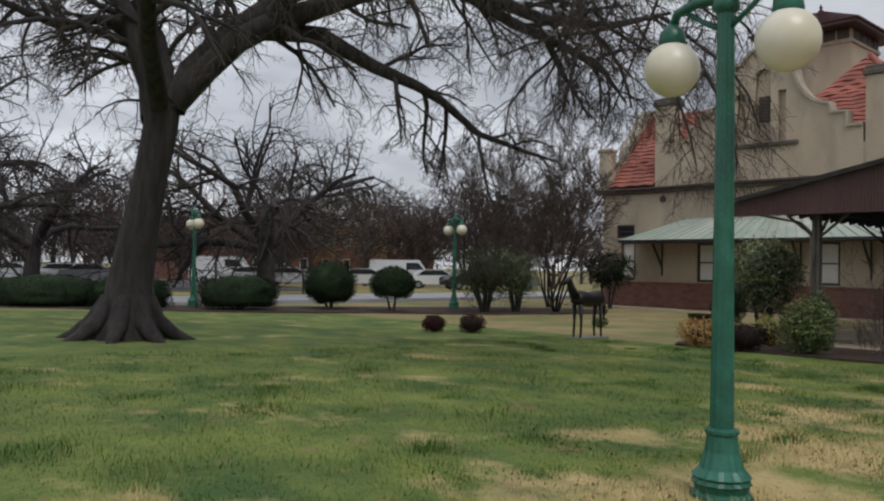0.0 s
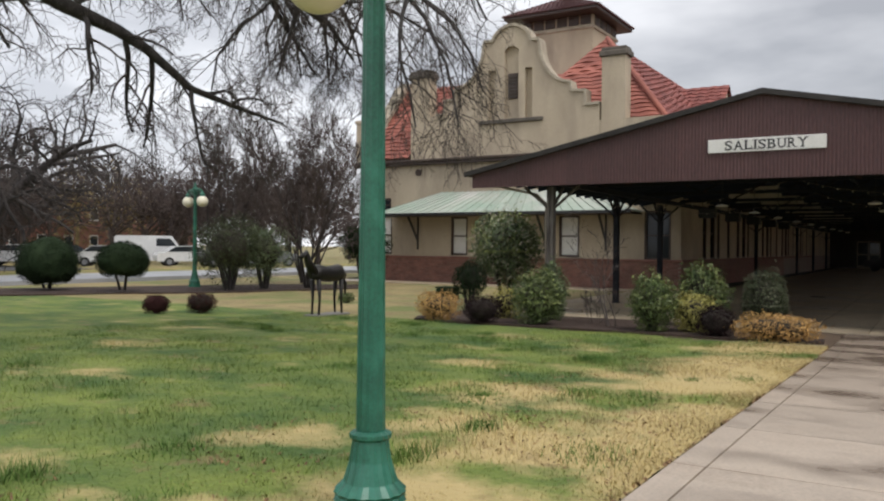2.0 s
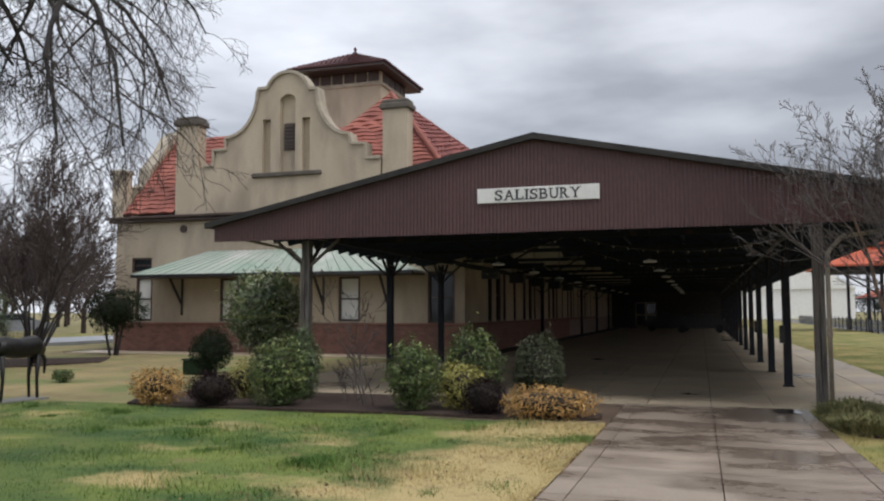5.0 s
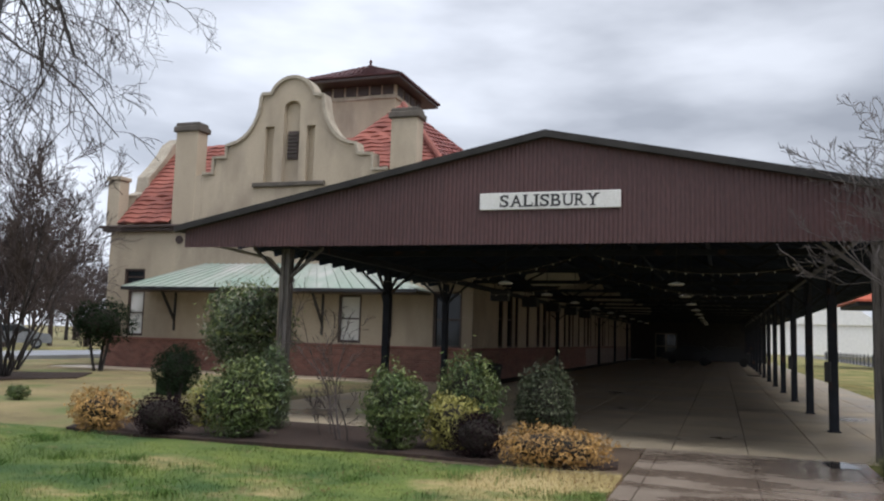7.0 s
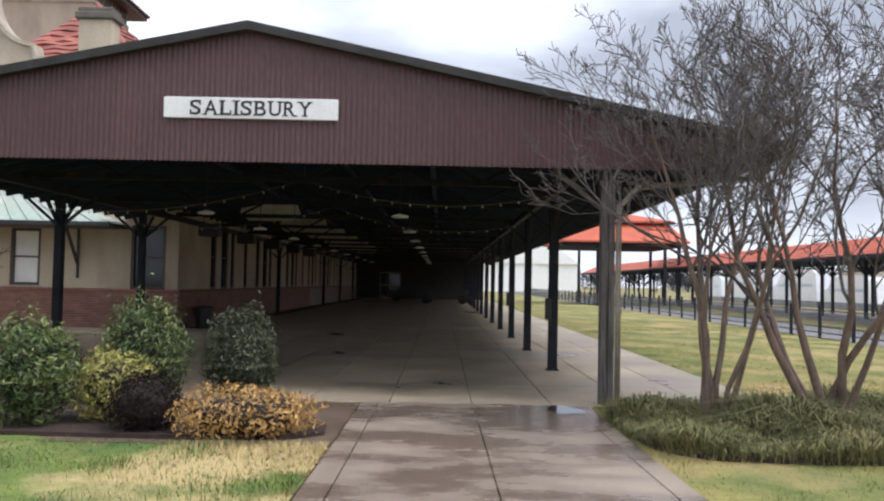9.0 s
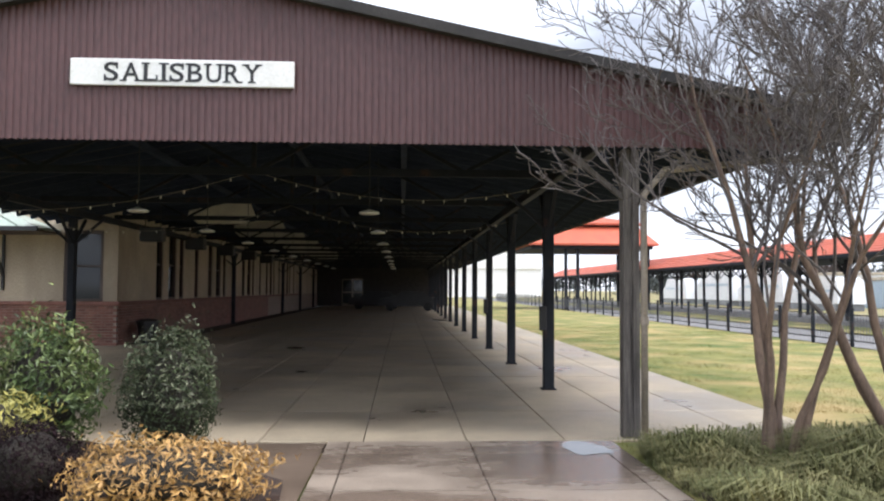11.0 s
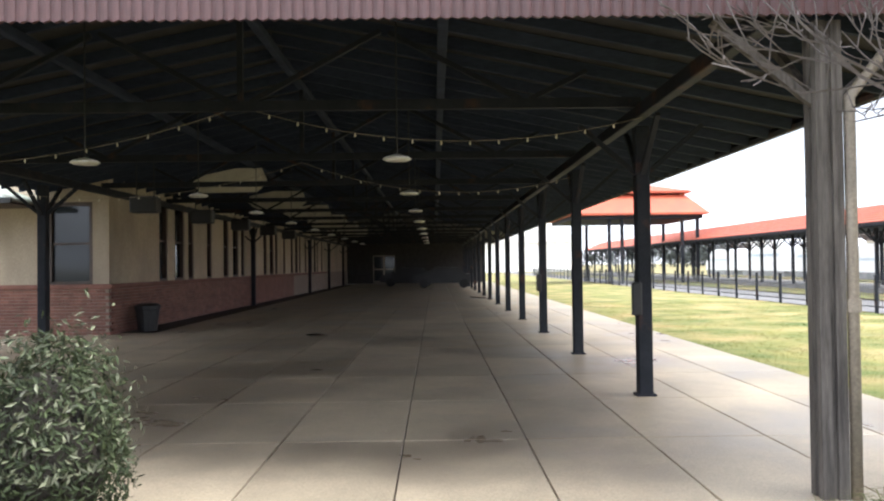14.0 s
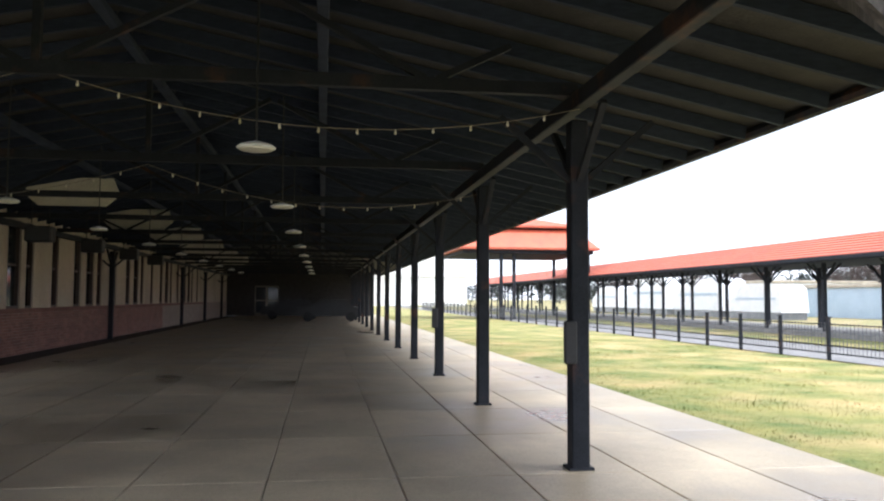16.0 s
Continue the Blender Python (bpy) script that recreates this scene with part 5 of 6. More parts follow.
shrub("magnolia_shrub", "large flowering evergreen by the canopy post", 24.2, 11.6, 1.0, 1.05, 2.65, M["leaf"], 6000, 0.075, 43, 0.03, 0.6, 5, lump=0.16, core=0.62, tips=M["litleaf"])
mg = [o for o in scene.objects if o.name == "magnolia_shrub"][0]
part("blossom", leaves(800, (24.2, 11.6, 1.35), (1.03, 1.08, 1.18), 0.05, 45, shell=0.15, lump=0.14), M["blossom"], mg, "pale blossom")
shrub("holly_tree", "small round dark evergreen before the depot", 31.5, 22.6, 1.1, 1.1, 2.6, M["darkleaf"], 4200, 0.07, 44, 0.03, 0.9, 3, z=FL)
for i, (x, y, rx, h, lift) in enumerate(((9.2, 30.6, 2.0, 1.12, 0.0), (14.9, 27.3, 1.55, 1.2, 0.0), (18.6, 26.7, 1.12, 1.75, 0.1), (19.8, 24.2, 0.95, 1.6, 0.4), (11.6, 29.2, 1.5, 1.15, 0.0))):
    shrub("clipped_shrub", "dark green clipped evergreen mound", x, y, rx, rx * 0.8, h, M["darkleaf"], 9000, 0.045, 50 + i, 0.02, lift, 3, z=-0.1, group=G2, lump=0.05, core=0.9, skirt=1.0 if lift == 0 else 0.45)
shrub("loose_shrub", "tall loose shrub by the street lamp", 22.8, 22.2, 1.3, 1.1, 2.6, M["greyleaf"], 6500, 0.05, 61, 0.02, 0.4, 8, z=-0.15, lump=0.2)
shrub("loose_shrub", "tall loose shrub by the street lamp", 24.3, 21.9, 1.0, 0.9, 2.3, M["leaf"], 5000, 0.05, 62, 0.02, 0.4, 8, z=-0.15, lump=0.2)

# ---------- beds ----------
def round_off(c):
    return math.copysign(abs(c) ** 0.5, c)


mb = MB()
pts = [(17.8, 10.7), (17.2, 10.4), (17.02, 9.6), (17.1, 8), (17.22, 6.2), (17.25, 5), (17.2, 3.2), (17.25, 2.2), (17.6, 1.85), (18.1, 1.9), (18.6, 2.35), (19.0, 2.9), (19.4, 3.6), (19.95, 4.2), (19.95, 10.7)]
n = len(pts)
mb.add([(x, y, ground_z(x) + 0.035) for x, y in pts] + [(x, y, ground_z(x) - 0.1) for x, y in pts], [tuple(range(n))] + [(i, (i + 1) % n, n + (i + 1) % n, n + i) for i in range(n)])
solid("mulch_bed", mb, M["mulch"], "dark brown bark mulch bed along the lawn", "bed", kind="structure")
solid("apron", sheet(17.0, 20.0, 1.715, 4.6, 12, 6, -0.012), M["walkwet"], "damp concrete apron beside the bed", "pavement", kind="structure")
mb = MB()
n = 28
pts = [(18.25 + 1.7 * round_off(math.cos(2 * math.pi * i / n)), -3.57 + 2.12 * round_off(math.sin(2 * math.pi * i / n))) for i in range(n)]
mb.add([(x, y, ground_z(x) + 0.03) for x, y in pts] + [(x, y, ground_z(x) - 0.1) for x, y in pts], [tuple(range(n))] + [(i, (i + 1) % n, n + (i + 1) % n, n + i) for i in range(n)])
solid("round_bed", mb, M["mulch"], "round soil bed under the crape myrtles", "bed", kind="structure")


def blades(n, spot, h, w, seed, lean=0.6, segs=2):
    g = random.Random(seed)
    mb = MB()
    while n:
        x, y = spot(g)
        if x is None:
            continue
        z = ground_z(x, y) - 0.02
        a = g.uniform(0, 6.283)
        hh = h * g.uniform(0.6, 1.25) * (0.55 + 1.3 * max(0.0, 0.25 + noise.noise((x * 1.1, y * 1.1, 5.0))))
        dx, dy = math.cos(a), math.sin(a)
        ll = lean * hh * g.uniform(0.3, 1.2)
        o = len(mb.v)
        if segs == 1:
            mb.v += [(x - dy * w, y + dx * w, z), (x + dy * w, y - dx * w, z), (x + dx * ll, y + dy * ll, z + hh)]
            mb.f += [(o, o + 1, o + 2)]
        else:
            mb.v += [(x - dy * w, y + dx * w, z), (x + dy * w, y - dx * w, z), (x + dx * ll * 0.45 + dy * w, y + dy * ll * 0.45 - dx * w, z + hh * 0.85), (x + dx * ll * 0.45 - dy * w, y + dy * ll * 0.45 + dx * w, z + hh * 0.85), (x + dx * ll * 1.3, y + dy * ll * 1.3, z + hh * 0.7)]
            mb.f += [(o, o + 1, o + 2, o + 3), (o + 3, o + 2, o + 4)]
        n -= 1
    return mb


def in_bed(g):
    u, v = g.uniform(-1, 1), g.uniform(-1, 1)
    if u ** 4 + v ** 4 > 1:
        return None, None
    return 18.25 + 1.72 * u, -3.57 + 2.15 * v


def on_lawn(g):
    x = 1.0 + 16.1 * g.random()
    y = 1.74 + 12 * g.random() ** 1.6
    return (x, y) if y < 14 else (None, None)


solid("border_grass", blades(24000, in_bed, 0.26, 0.006, 71, 1.3), M["liriope"], "arching dark green border grass clumps", "grass", kind="stuff")
def on_side(g):
    return 22 + 26 * g.random() ** 1.3, -4.15 - 8.1 * g.random()


def on_right(g):
    return 8 + 12 * g.random(), -1.42 - 4.5 * g.random()


def fallen(g):
    return 2 + 15 * g.random(), 1.72 + 3.2 * g.random() ** 2


solid("side_grass", blades(45000, on_side, 0.035, 0.005, 73, 0.8, 1), M["lawnside"], "short damp grass blades beside the platform", "grass", kind="stuff")
solid("verge_grass", blades(16000, on_right, 0.06, 0.004, 74, 0.8, 1), M["lawnside"], "short grass blades beside the walk", "grass", kind="stuff")
solid("fallen_leaves", blades(5200, fallen, 0.022, 0.016, 75, 2.2, 1), M["litter"], "dead brown leaves scattered on the lawn", "leaves", kind="stuff")
TG = random.Random(17)
TUFTS = [(1.5 + 15 * TG.random(), 2.0 + 11.0 * TG.random() ** 1.3, 0.12 + 0.4 * TG.random() ** 2) for _ in range(70)]


def on_tuft(g):
    x, y, r = TUFTS[int(g.random() * len(TUFTS))]
    x, y = x + g.gauss(0, r * 0.8), y + g.gauss(0, r * 0.5)
    return (x, y) if y > 1.8 and x < 16.9 else (None, None)


solid("grass_clumps", blades(14000, on_tuft, 0.075, 0.005, 77, 0.8, 1), M["tuft"], "lush darker grass clumps in the lawn", "grass", kind="stuff")
solid("lawn_grass", blades(150000, on_lawn, 0.05, 0.004, 72, 0.8, 1), M["blade"], "short patchy lawn grass blades", "grass", kind="stuff")

# ---------- walkway slabs and platform slabs ----------
for j, (ya, yb) in enumerate(((-1.37, -1.17), (-1.155, 0.174), (0.186, 1.455), (1.47, 1.69))):
    x = -8.0
    while x < 19.9:
        x1 = min(x + 1.52, 20.0)
        a, b = x + 0.006, x1 - 0.006
        za, zb = ground_z(a) + 0.002, ground_z(b) + 0.002
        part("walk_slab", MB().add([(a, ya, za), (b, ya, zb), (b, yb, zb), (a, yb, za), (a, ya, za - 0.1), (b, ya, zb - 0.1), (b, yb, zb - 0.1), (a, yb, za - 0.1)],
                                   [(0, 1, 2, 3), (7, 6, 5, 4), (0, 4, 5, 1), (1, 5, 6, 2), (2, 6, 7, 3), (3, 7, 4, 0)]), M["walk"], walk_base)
        x = x1
YJ = [-4.1, -3.06, -2.0, -0.88, 0.2, 1.32, 2.44, 3.56, 4.68, 5.8, 6.92, 8.04, 9.16, 10.4]
far = MB()
cache = {}
for ya, yb in zip(YJ, YJ[1:]):
    x = 20.0
    while x < 91:
        x1 = x + 2.15
        if yb > 8.9 and x > 34:
            break
        w = round(yb - ya, 3)
        if x < 44:
            if w not in cache:
                cache[w] = MB().box(0.007, 2.143, 0.007, w - 0.007, -0.06, 0.0, 0.004).mesh("platform_slab")
                cache[w].materials.append(M["concrete"])
            piece("platform_slab", cache[w], pad, (x, ya, FL))
        else:
            far.box(x + 0.007, x1 - 0.007, ya + 0.007, yb - 0.007, FL - 0.06, FL)
        x = x1
ps = part("slabs_beyond", far, M["concrete"], pad)
ps["kind"] = "stuff"

def puddle(x, y, rx, ry, seed, z):
    g = random.Random(seed)
    ph = g.uniform(0, 6.28)
    pts = [(x + rx * math.cos(a) * (1 + 0.25 * math.sin(3 * a + ph)), y + ry * math.sin(a) * (1 + 0.2 * math.sin(2 * a + ph))) for a in [2 * math.pi * i / 26 for i in range(26)]]
    mb = MB().add([(px, py, z) for px, py in pts], [tuple(range(26))])
    return solid("puddle", mb, M["water"], "thin rain puddle on the concrete", "puddle", "puddles", loc=(x, y, z))


puddle(19.55, -1.0, 0.35, 0.26, 1, FL + 0.006)

# ---------- street ----------
mb = MB()
pts = [(5, 33.0), (4, 30.5), (13, 26.2), (18, 24.6), (22.5, 21.4), (27.5, 19.8), (30, 21.5), (27.5, 24.5), (21, 27.5), (14, 30.5)]
n = len(pts)
mb.add([(x, y, ground_z(x) + 0.02) for x, y in pts] + [(x, y, ground_z(x) - 0.1) for x, y in pts], [tuple(range(n))] + [(i, (i + 1) % n, n + (i + 1) % n, n + i) for i in range(n)])
solid("street_bed", mb, M["mulch"], "dark mulch bed under the clipped shrubs", "bed", kind="structure")
solid("road", MB().box(-150, 200, 31.5, 37.5, -0.6, -0.09), M["road"], "wet pale street beyond the lawn", "road", kind="structure")
solid("car_park", MB().box(-150, 33, 44, 75, -0.6, -0.1), M["asphalt"], "asphalt car park with parked cars", "road", kind="structure")


def car(x, y, yaw, paint, label, van=False, panes="glass"):
    e = thing("parked_car" if not van else "parked_van", (x, y, -0.1), label, "car", "parked cars")
    prof = [(-2.2, 0.35), (-2.25, 0.75), (-2.1, 0.95), (-1.6, 1.0), (-1.0, 1.42), (0.5, 1.46), (1.2, 1.05), (2.1, 0.9), (2.25, 0.6), (2.2, 0.35)]
    glass = [(-1.5, 1.02), (-0.98, 1.38), (0.45, 1.41), (1.05, 1.05)]
    if van:
        prof = [(-2.6, 0.35), (-2.65, 2.0), (-2.5, 2.15), (1.2, 2.15), (1.75, 1.35), (2.4, 1.15), (2.5, 0.35)]
        glass = [(0.2, 1.4), (0.2, 1.95), (1.15, 1.95), (1.6, 1.4)]
    b = part("body", MB().slab([(u + x, v - 0.1) for u, v in prof], "y", y - 0.85, y + 0.85), paint, e)
    part("side_glass", MB().slab([(u + x, v - 0.1) for u, v in glass], "y", y - 0.87, y + 0.87), M[panes], b)
    for wx in (-1.4, 1.4):
        for s in (-0.8, 0.8):
            w = part("wheel", MB().tube([(x + wx, y + s - 0.1, 0.22), (x + wx, y + s + 0.1, 0.22)], [0.32, 0.32], 14), M["rubber"], e)
            part("rim", MB().tube([(x + wx, y + s - 0.11, 0.22), (x + wx, y + s + 0.11, 0.22)], [0.19, 0.19], 10), M["cargrey" if panes == "glass" else "rubber"], w)
    e.rotation_euler = (0, 0, radians(yaw))
    return e


paints = [("carwhite", "white parked saloon car"), ("carwhite", "white parked saloon car"), ("cargrey", "grey parked saloon car"), ("cardark", "dark parked saloon car")]
for k, (u, m) in enumerate(((-31.5, 0), (-28.6, 1), (-26.0, 2), (-14.2, 0), (-11.3, 0), (-8.6, 3), (-5.6, 1), (-0.6, 0), (2.2, 3), (5.0, 2))):
    car(40.7 + 0.735 * u + (k % 2), 44.1 - 0.678 * u + (k % 2), -42.7 + 12 * (k % 3), M[paints[m][0]], paints[m][1])
for u in (-17.0, -2.9):
    car(43.2 + 0.735 * u, 46.9 - 0.678 * u, -42.7, M["carwhite"], "white parked delivery van", True)
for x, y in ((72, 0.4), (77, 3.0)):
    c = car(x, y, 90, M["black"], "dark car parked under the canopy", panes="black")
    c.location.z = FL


def house(name, x0, x1, y0, y1, h, label, wall, storeys=2, step=3.2, gabled=False, roof=None):
    e = thing(name, ((x0 + x1) / 2, (y0 + y1) / 2, -0.2), label, "building")
    part("wall", MB().box(x0, x1, y0, y1, -0.4, h), wall, e)
    if gabled:
        part("roof", MB().slab([(y0 - 0.4, h), (y1 + 0.4, h), ((y0 + y1) / 2, h + (y1 - y0) * 0.35)], "x", x0 - 0.4, x1 + 0.4), roof or M["shingle"], e)
    else:
        part("roof", MB().box(x0 - 0.2, x1 + 0.2, y0 - 0.2, y1 + 0.2, h, h + 0.35, 0.05), M["coping"], e)
    for s in range(storeys):
        z = 0.9 + s * 3.2
        x = x0 + 1.2
        while x < x1 - 1.4:
            w = part("window", MB().box(x, x + 1.1, y0 - 0.06, y0 + 0.05, z, z + 1.5), M["white"], e)
            part("pane", MB().box(x + 0.1, x + 1.0, y0 - 0.08, y0 - 0.05, z + 0.1, z + 1.4), M["glass"], w)
            x += step
    return e


house("brick_building", 40, 76, 84, 98, 6.6, "two-storey red brick building far off", M["brickfar"])
house("white_house", -6, 4, 92, 102, 4.5, "white frame house beyond the car park", M["white"], 1, 2.6, True)
house("pale_warehouse", 60, 104, -60, -48, 2.5, "pale blue metal warehouse across the tracks", M["bluewall"], 1, 6)
house("pale_warehouse", 118, 165, -74, -58, 3.6, "white metal warehouse across the tracks", M["carwhite"], 1, 7)
house("pale_warehouse", 190, 260, -30, 10, 6.0, "white low buildings far down the line", M["white"], 1, 8, True, M["white"])

solid("depot_path", MB().box(32.5, 34.4, 10.4, 26.0, FL - 0.1, FL + 0.01), M["concrete"], "pale concrete path along the depot wall", "pavement", kind="structure")

# distant woods, many thin bare crowns
def woods(name, spots, h, seed, label):
    t = Tree(seed)
    R = t.r
    for x, y in spots:
        hh = h * R.uniform(0.75, 1.2)
        t.small.tube([(x, y, -0.5), (x, y, hh * 0.3)], [0.22, 0.16], 4, False)
        for k in range(8):
            a = R.uniform(0, 6.28)
            t.grow((x, y, hh * R.uniform(0.1, 0.32)), (math.cos(a) * 0.75, math.sin(a) * 0.75, 1), 0.1, hh * 0.65, 2, (9, 8), -0.02, 0.85, 0.16, 0.024)
    t.small.add(t.big.v, t.big.f)
    return solid(name, t.small, M["fartwig"], label, "trees", kind="stuff")


def crowns(name, spots, h, wide, seed, material, label, thin=0.14, size=0.55, n=700):
    """Far crowns, each a trunk under a loose cloud of twig slivers."""
    R = random.Random(seed)
    mb = MB()
    for k, (x, y) in enumerate(spots):
        hh, w = h * R.uniform(0.7, 1.15), wide * R.uniform(0.8, 1.2)
        mb.tube([(x, y, -0.5), (x, y, hh * 0.55)], [0.25, 0.12], 5, False)
        c = leaves(n, (x, y, hh * 0.54), (w, w, hh * 0.5), size, seed * 50 + k, shell=0.9, lump=0.3, flat=thin)
        mb.add(c.v, c.f)
    return solid(name, mb, material, label, "trees", kind="stuff")


R0 = random.Random(5)
woods("far_woods", [(-50 + 4.6 * i + R0.uniform(-2, 2), 82 + R0.uniform(-8, 10)) for i in range(34)], 12, 81, "brown leafless woods beyond the street")
woods("far_woods", [(52 + 0.735 * (3.0 * i - 40) + R0.uniform(-3, 3), 56 - 0.678 * (3.0 * i - 40) + R0.uniform(-2, 8)) for i in range(18)], 8, 82, "brown leafless trees beside the street")
woods("far_woods", [(40 + 9 * i + R0.uniform(-3, 3), -95 + R0.uniform(-8, 8)) for i in range(26)], 11, 83, "brown leafless woods across the tracks")

R1 = random.Random(8)
crowns("far_thicket", [(-62 + 4.2 * i + R1.uniform(-2, 2), 104 + R1.uniform(-4, 6)) for i in range(34)], 11, 3.4, 91, M["farwood"], "dense brown winter thicket behind the car park")
crowns("far_thicket", [(84 + 3.2 * i + R1.uniform(-1, 1), 72 - 3.4 * i + R1.uniform(-2, 3)) for i in range(10)], 7, 2.8, 92, M["farwood"], "dense brown winter thicket beside the street", n=500)
crowns("spring_tree", [(52, 74), (56, 71)], 9, 3.2, 93, M["olive"], "yellowish budding trees beyond the car park", 0.5, 0.3, 900)
crowns("far_evergreens", [(60, 79), (33, 108)], 9, 1.8, 94, M["hazepine"], "dark evergreens beyond the car park", 0.4, 0.35, 800)
crowns("far_treeline", [(60 + 7.5 * i + R1.uniform(-3, 3), -112 + R1.uniform(-6, 6)) for i in range(44)], 8.5, 5.0, 95, M["hazepine"], "treeline beyond the tracks, greyed with painted haze", 0.5, 0.8, 420)
crowns("far_treeline", [(300 + R1.uniform(-8, 8), -90 + 7 * i) for i in range(16)], 8.0, 5.0, 96, M["hazepine"], "treeline down the line, greyed with painted haze", 0.5, 0.8, 420)


def trailer(x, y, long, h):
    """A white covered trailer with a sloped nose and a skirt."""
    e = thing("white_trailer", (x, y, -0.37), "long white covered trailer across the tracks", "trailer", "white trailers")
    k = long / 2
    part("body", MB().slab([(x - k, 0.25), (x - k + 0.3, h - 0.3), (x - k + 1.2, h), (x + k * 0.5, h), (x + k * 0.75, h * 0.6), (x + k, h * 0.45), (x + k, 0.25)], "y", y - 1.25, y + 1.25), M["carwhite"], e)
    part("side_band", MB().slab([(x - k * 0.8, h * 0.5), (x - k * 0.8, h * 0.58), (x + k * 0.6, h * 0.58), (x + k * 0.7, h * 0.5)], "y", y - 1.27, y + 1.27), M["bluewall"], e, "pale blue stripe")
    part("skirt", MB().box(x - k + 0.2, x + k - 0.2, y - 1.2, y + 1.2, -0.37, 0.25, 0.03), M["cargrey"], e, "grey lower skirt")
    return e


for x, long, h in ((84, 9.0, 2.6), (95, 11.0, 3.4), (108, 12.0, 3.8), (122, 10.0, 3.0)):
    trailer(x, -38, long, h)

# ---------- loose things ----------
shrub("barberry_shrub", "low dull red shrub at the lawn's edge", 14.6, 16.1, 0.3, 0.32, 0.42, M["redleaf"], 2600, 0.028, 95, stems=4, group="low red shrubs", lump=0.1, core=0.85, skirt=0.6)
shrub("barberry_shrub", "low dull red shrub with bare shoots", 15.55, 15.6, 0.34, 0.36, 0.46, M["redleaf"], 2600, 0.028, 96, stems=4, group="low red shrubs", lump=0.14, core=0.8, skirt=0.6)
bn = MB().lathe(35.7, 8.45, [(0.24, FL), (0.27, FL + 0.3), (0.31, FL + 0.55), (0.33, FL + 0.57), (0.33, FL + 0.62), (0.27, FL + 0.64)], 12)
bin_ = thing("litter_bin", (35.7, 8.45, FL), "black plastic litter bin against the wall", "bin")
part("body", bn, M["black"], bin_)
part("lid", MB().lathe(35.7, 8.45, [(0.34, FL + 0.62), (0.34, FL + 0.65), (0.25, FL + 0.7), (0.05, FL + 0.72)], 12), M["black"], bin_)
# sculpture of a horse, one plain mesh
mb = MB()
hx, hy, hz = 17.1, 12.9, ground_z(17.1) + 0.01
for dx, dy in ((-0.45, -0.12), (-0.4, 0.14), (0.42, -0.12), (0.48, 0.14)):
    mb.tube([(hx + dx, hy + dy, hz), (hx + dx * 0.94, hy + dy, hz + 0.4), (hx + dx, hy + dy * 0.9, hz + 0.85)], [0.03, 0.035, 0.07], 6)
mb.tube([(hx - 0.62, hy, hz + 0.95), (hx - 0.35, hy, hz + 1.02), (hx, hy, hz + 0.97), (hx + 0.4, hy, hz + 1.0), (hx + 0.6, hy, hz + 0.9)], [0.08, 0.2, 0.2, 0.22, 0.12], 9)
mb.tube([(hx - 0.5, hy, hz + 1.0), (hx - 0.72, hy, hz + 1.3), (hx - 0.8, hy, hz + 1.48), (hx - 1.0, hy, hz + 1.38)], [0.14, 0.1, 0.09, 0.05], 7)
mb.tube([(hx + 0.58, hy, hz + 0.95), (hx + 0.72, hy, hz + 0.7), (hx + 0.7, hy, hz + 0.45)], [0.04, 0.04, 0.02], 5)
solid("sculpture_pad", MB().box(hx - 0.6, hx + 0.6, hy - 0.25, hy + 0.25, hz - 0.1, hz + 0.004, 0.01), M["ballast"], "flat pale concrete pad under the sculpture", "pad")
solid("horse_sculpture", mb, M["bronze"], "dark welded metal horse sculpture on the lawn", "sculpture", smooth=True, loc=(hx, hy, hz))
# hanging lights of the canopy, two rows
for i in range(9):
    for y in (1.45, 5.1):
        x, z = 24.2 + 4.55 * i, 2.6
        li = thing("saucer_light", (x, y, z), "white saucer light hanging under the canopy", "light", "canopy lights")
        part("saucer", MB().lathe(x, y, [(0.02, z + 0.06), (0.14, z + 0.025), (0.17, z), (0.16, z - 0.006)], 16), M["white"], li, smooth=True)
        part("diffuser", MB().lathe(x, y, [(0.15, z - 0.007), (0.14, z - 0.02), (0.05, z - 0.026)], 16), M["globe"], li, "pale opal diffuser")
        part("stem", MB().tube([(x, y, z + 0.07), (x, y, roof_top(y) - 0.2)], [0.01] * 2, 6), M["black"], li)
# cream panels on added hangers, standing in for depot wall glimpsed between trusses
for i in range(6):
    x = 36.3 + 6.6 * i
    hb = thing("hung_board", (x, 6.65, 3.4), "added cream panel standing in for depot wall between trusses", "board", "hung boards")
    part("panel", MB().slab([(5.75, 3.36), (7.2, 3.36), (7.5, 3.62), (7.35, 4.0), (5.6, 4.0), (5.45, 3.62)], "x", x, x + 0.05), M["cream"], hb)
    for y in (6.0, 7.1):
        part("hanger", MB().tube([(x + 0.02, y, 3.95), (x + 0.02, y, roof_top(y) - 0.05)], [0.012] * 2, 5), M["black"], hb)
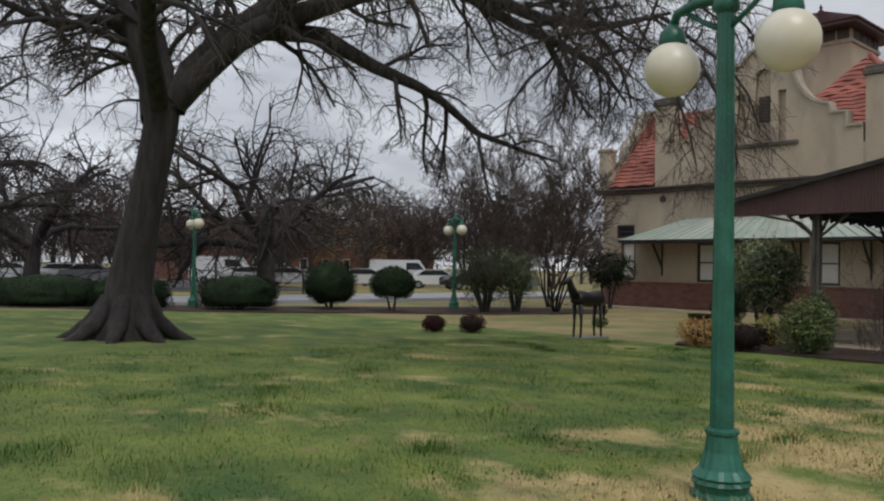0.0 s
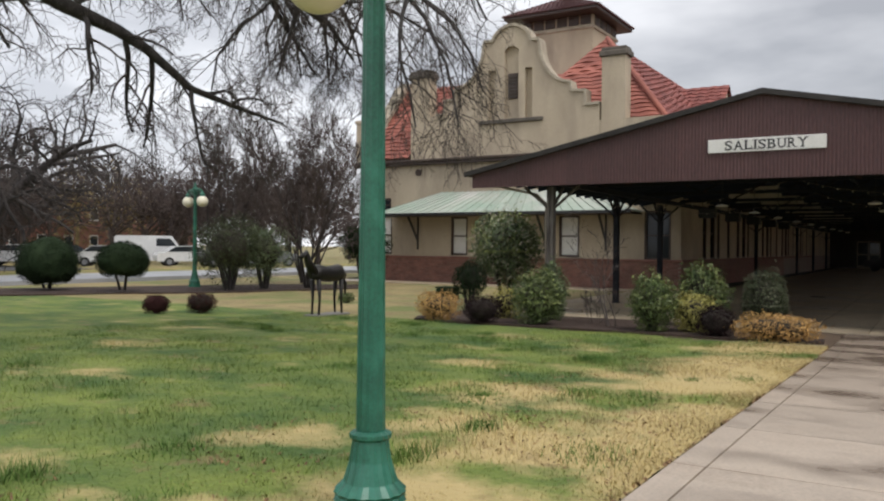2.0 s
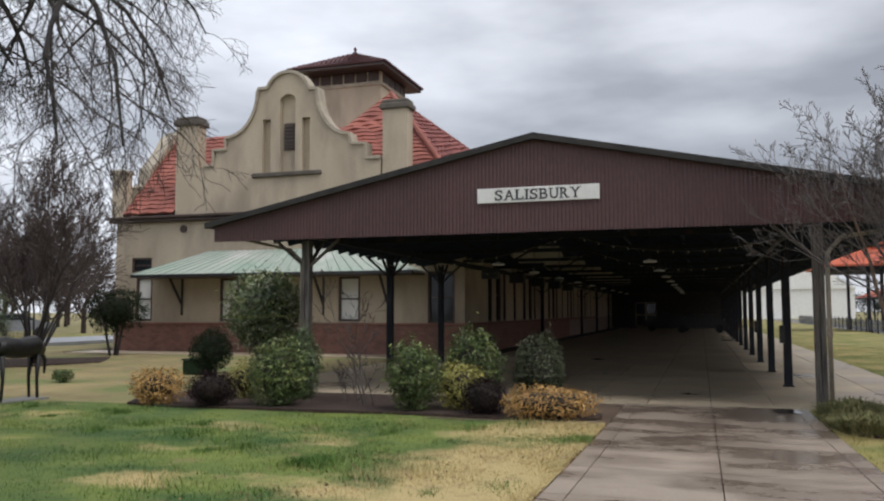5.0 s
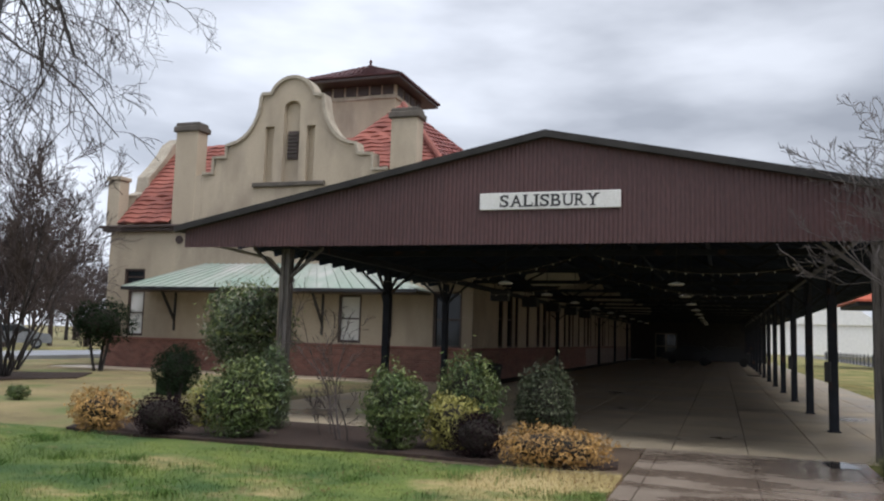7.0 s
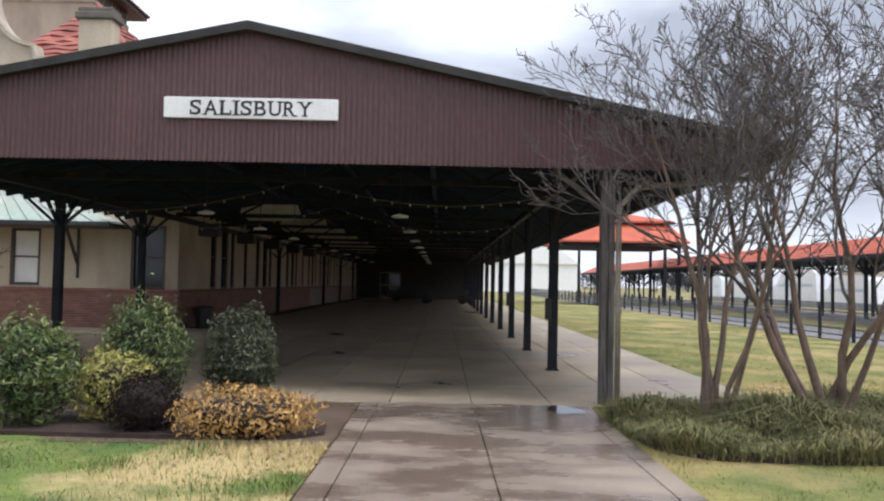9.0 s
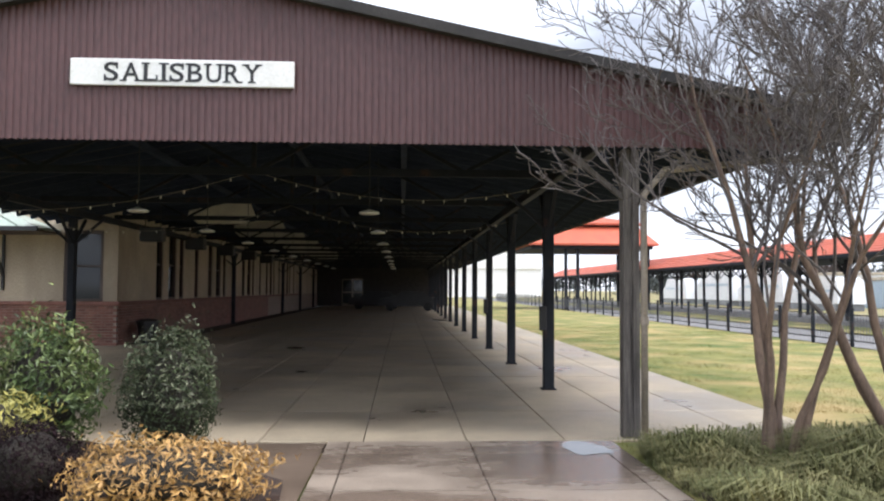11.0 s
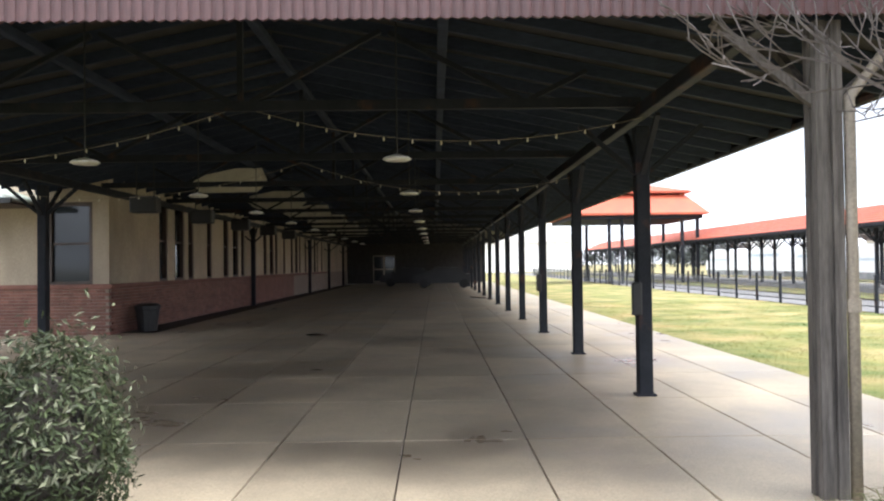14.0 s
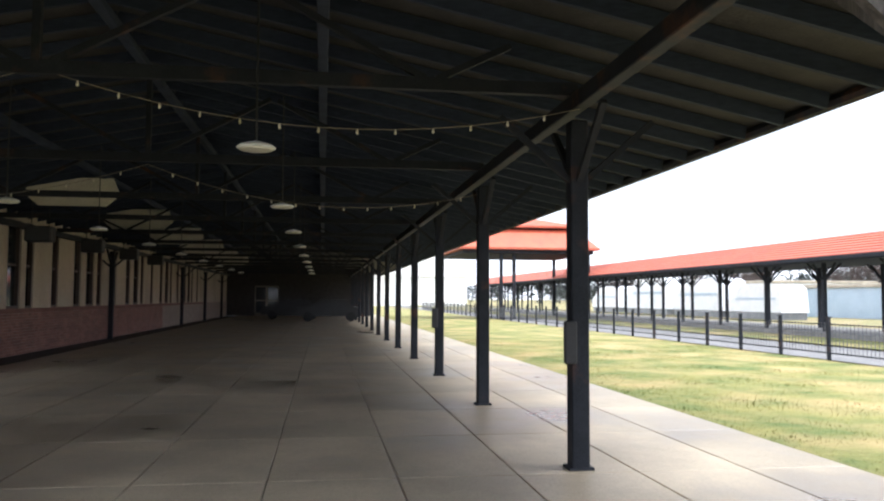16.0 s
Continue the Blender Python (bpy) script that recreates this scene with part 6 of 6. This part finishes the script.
# dark heaters hung before the side wall
for i in range(5):
    x = 33.2 + 4.55 * i
    ht = thing("hung_heater", (x, 7.6, 2.75), "black box heater hung under the canopy", "heater", "hung heaters")
    part("housing", MB().box(x - 0.2, x + 0.2, 7.3, 7.9, 2.62, 3.0, 0.03), M["black"], ht)
    for y in (7.4, 7.8):
        part("hanger", MB().tube([(x, y, 3.0), (x, y, roof_top(y) - 0.2)], [0.012] * 2, 5), M["black"], ht)
# string lights
def garland(a, b, sag, n=14):
    e = thing("string_lights", a, "thin black cable strung with small bulbs", "string lights", "string lights")
    A, B = Vector(a), Vector(b)
    pts = [A.lerp(B, i / n) - Vector((0, 0, 4 * sag * (i / n) * (1 - i / n))) for i in range(n + 1)]
    part("cable", MB().tube(pts, [0.005] * (n + 1), 4), M["pipe"], e)
    bm_ = MB().lathe(0, 0, [(0.007, 0.0), (0.008, -0.015), (0.013, -0.035), (0.004, -0.05)], 8).mesh("bulb")
    bm_.materials.append(M["globe"])
    for p in pts[1:-1]:
        piece("bulb", bm_, e, tuple(p))


for a, b, s in (((24.5, 3.35, 3.3), (24.4, -1.5, 3.1), 0.35), ((24.5, 3.35, 3.3), (24.6, 8.6, 2.7), 0.3), ((29.05, 3.35, 3.2), (29.0, -1.5, 2.9), 0.4), ((29.05, 3.35, 3.2), (29.6, 8.6, 2.75), 0.3)):
    garland(a, b, s)
pole = solid("flag_pole", MB().tube([(30, 87, -0.3), (30, 87, 9)], [0.09, 0.05], 8), M["white"], "thin pale pole in the car park", "pole", loc=(30, 87, -0.3))

ub = thing("utility_box", (24.0, 13.6, FL), "low dark green utility box in the grass", "box")
part("cabinet", MB().box(23.75, 24.25, 13.3, 13.9, FL - 0.02, FL + 0.36, 0.03), M["darkleaf"], ub)
part("lid", MB().box(23.72, 24.28, 13.27, 13.93, FL + 0.36, FL + 0.41, 0.02), M["darkleaf"], ub)
shrub("grass_tuft", "small green tuft on the lawn", 20.9, 15.3, 0.22, 0.25, 0.28, M["leafy"], 500, 0.05, 91, stems=3, core=0)
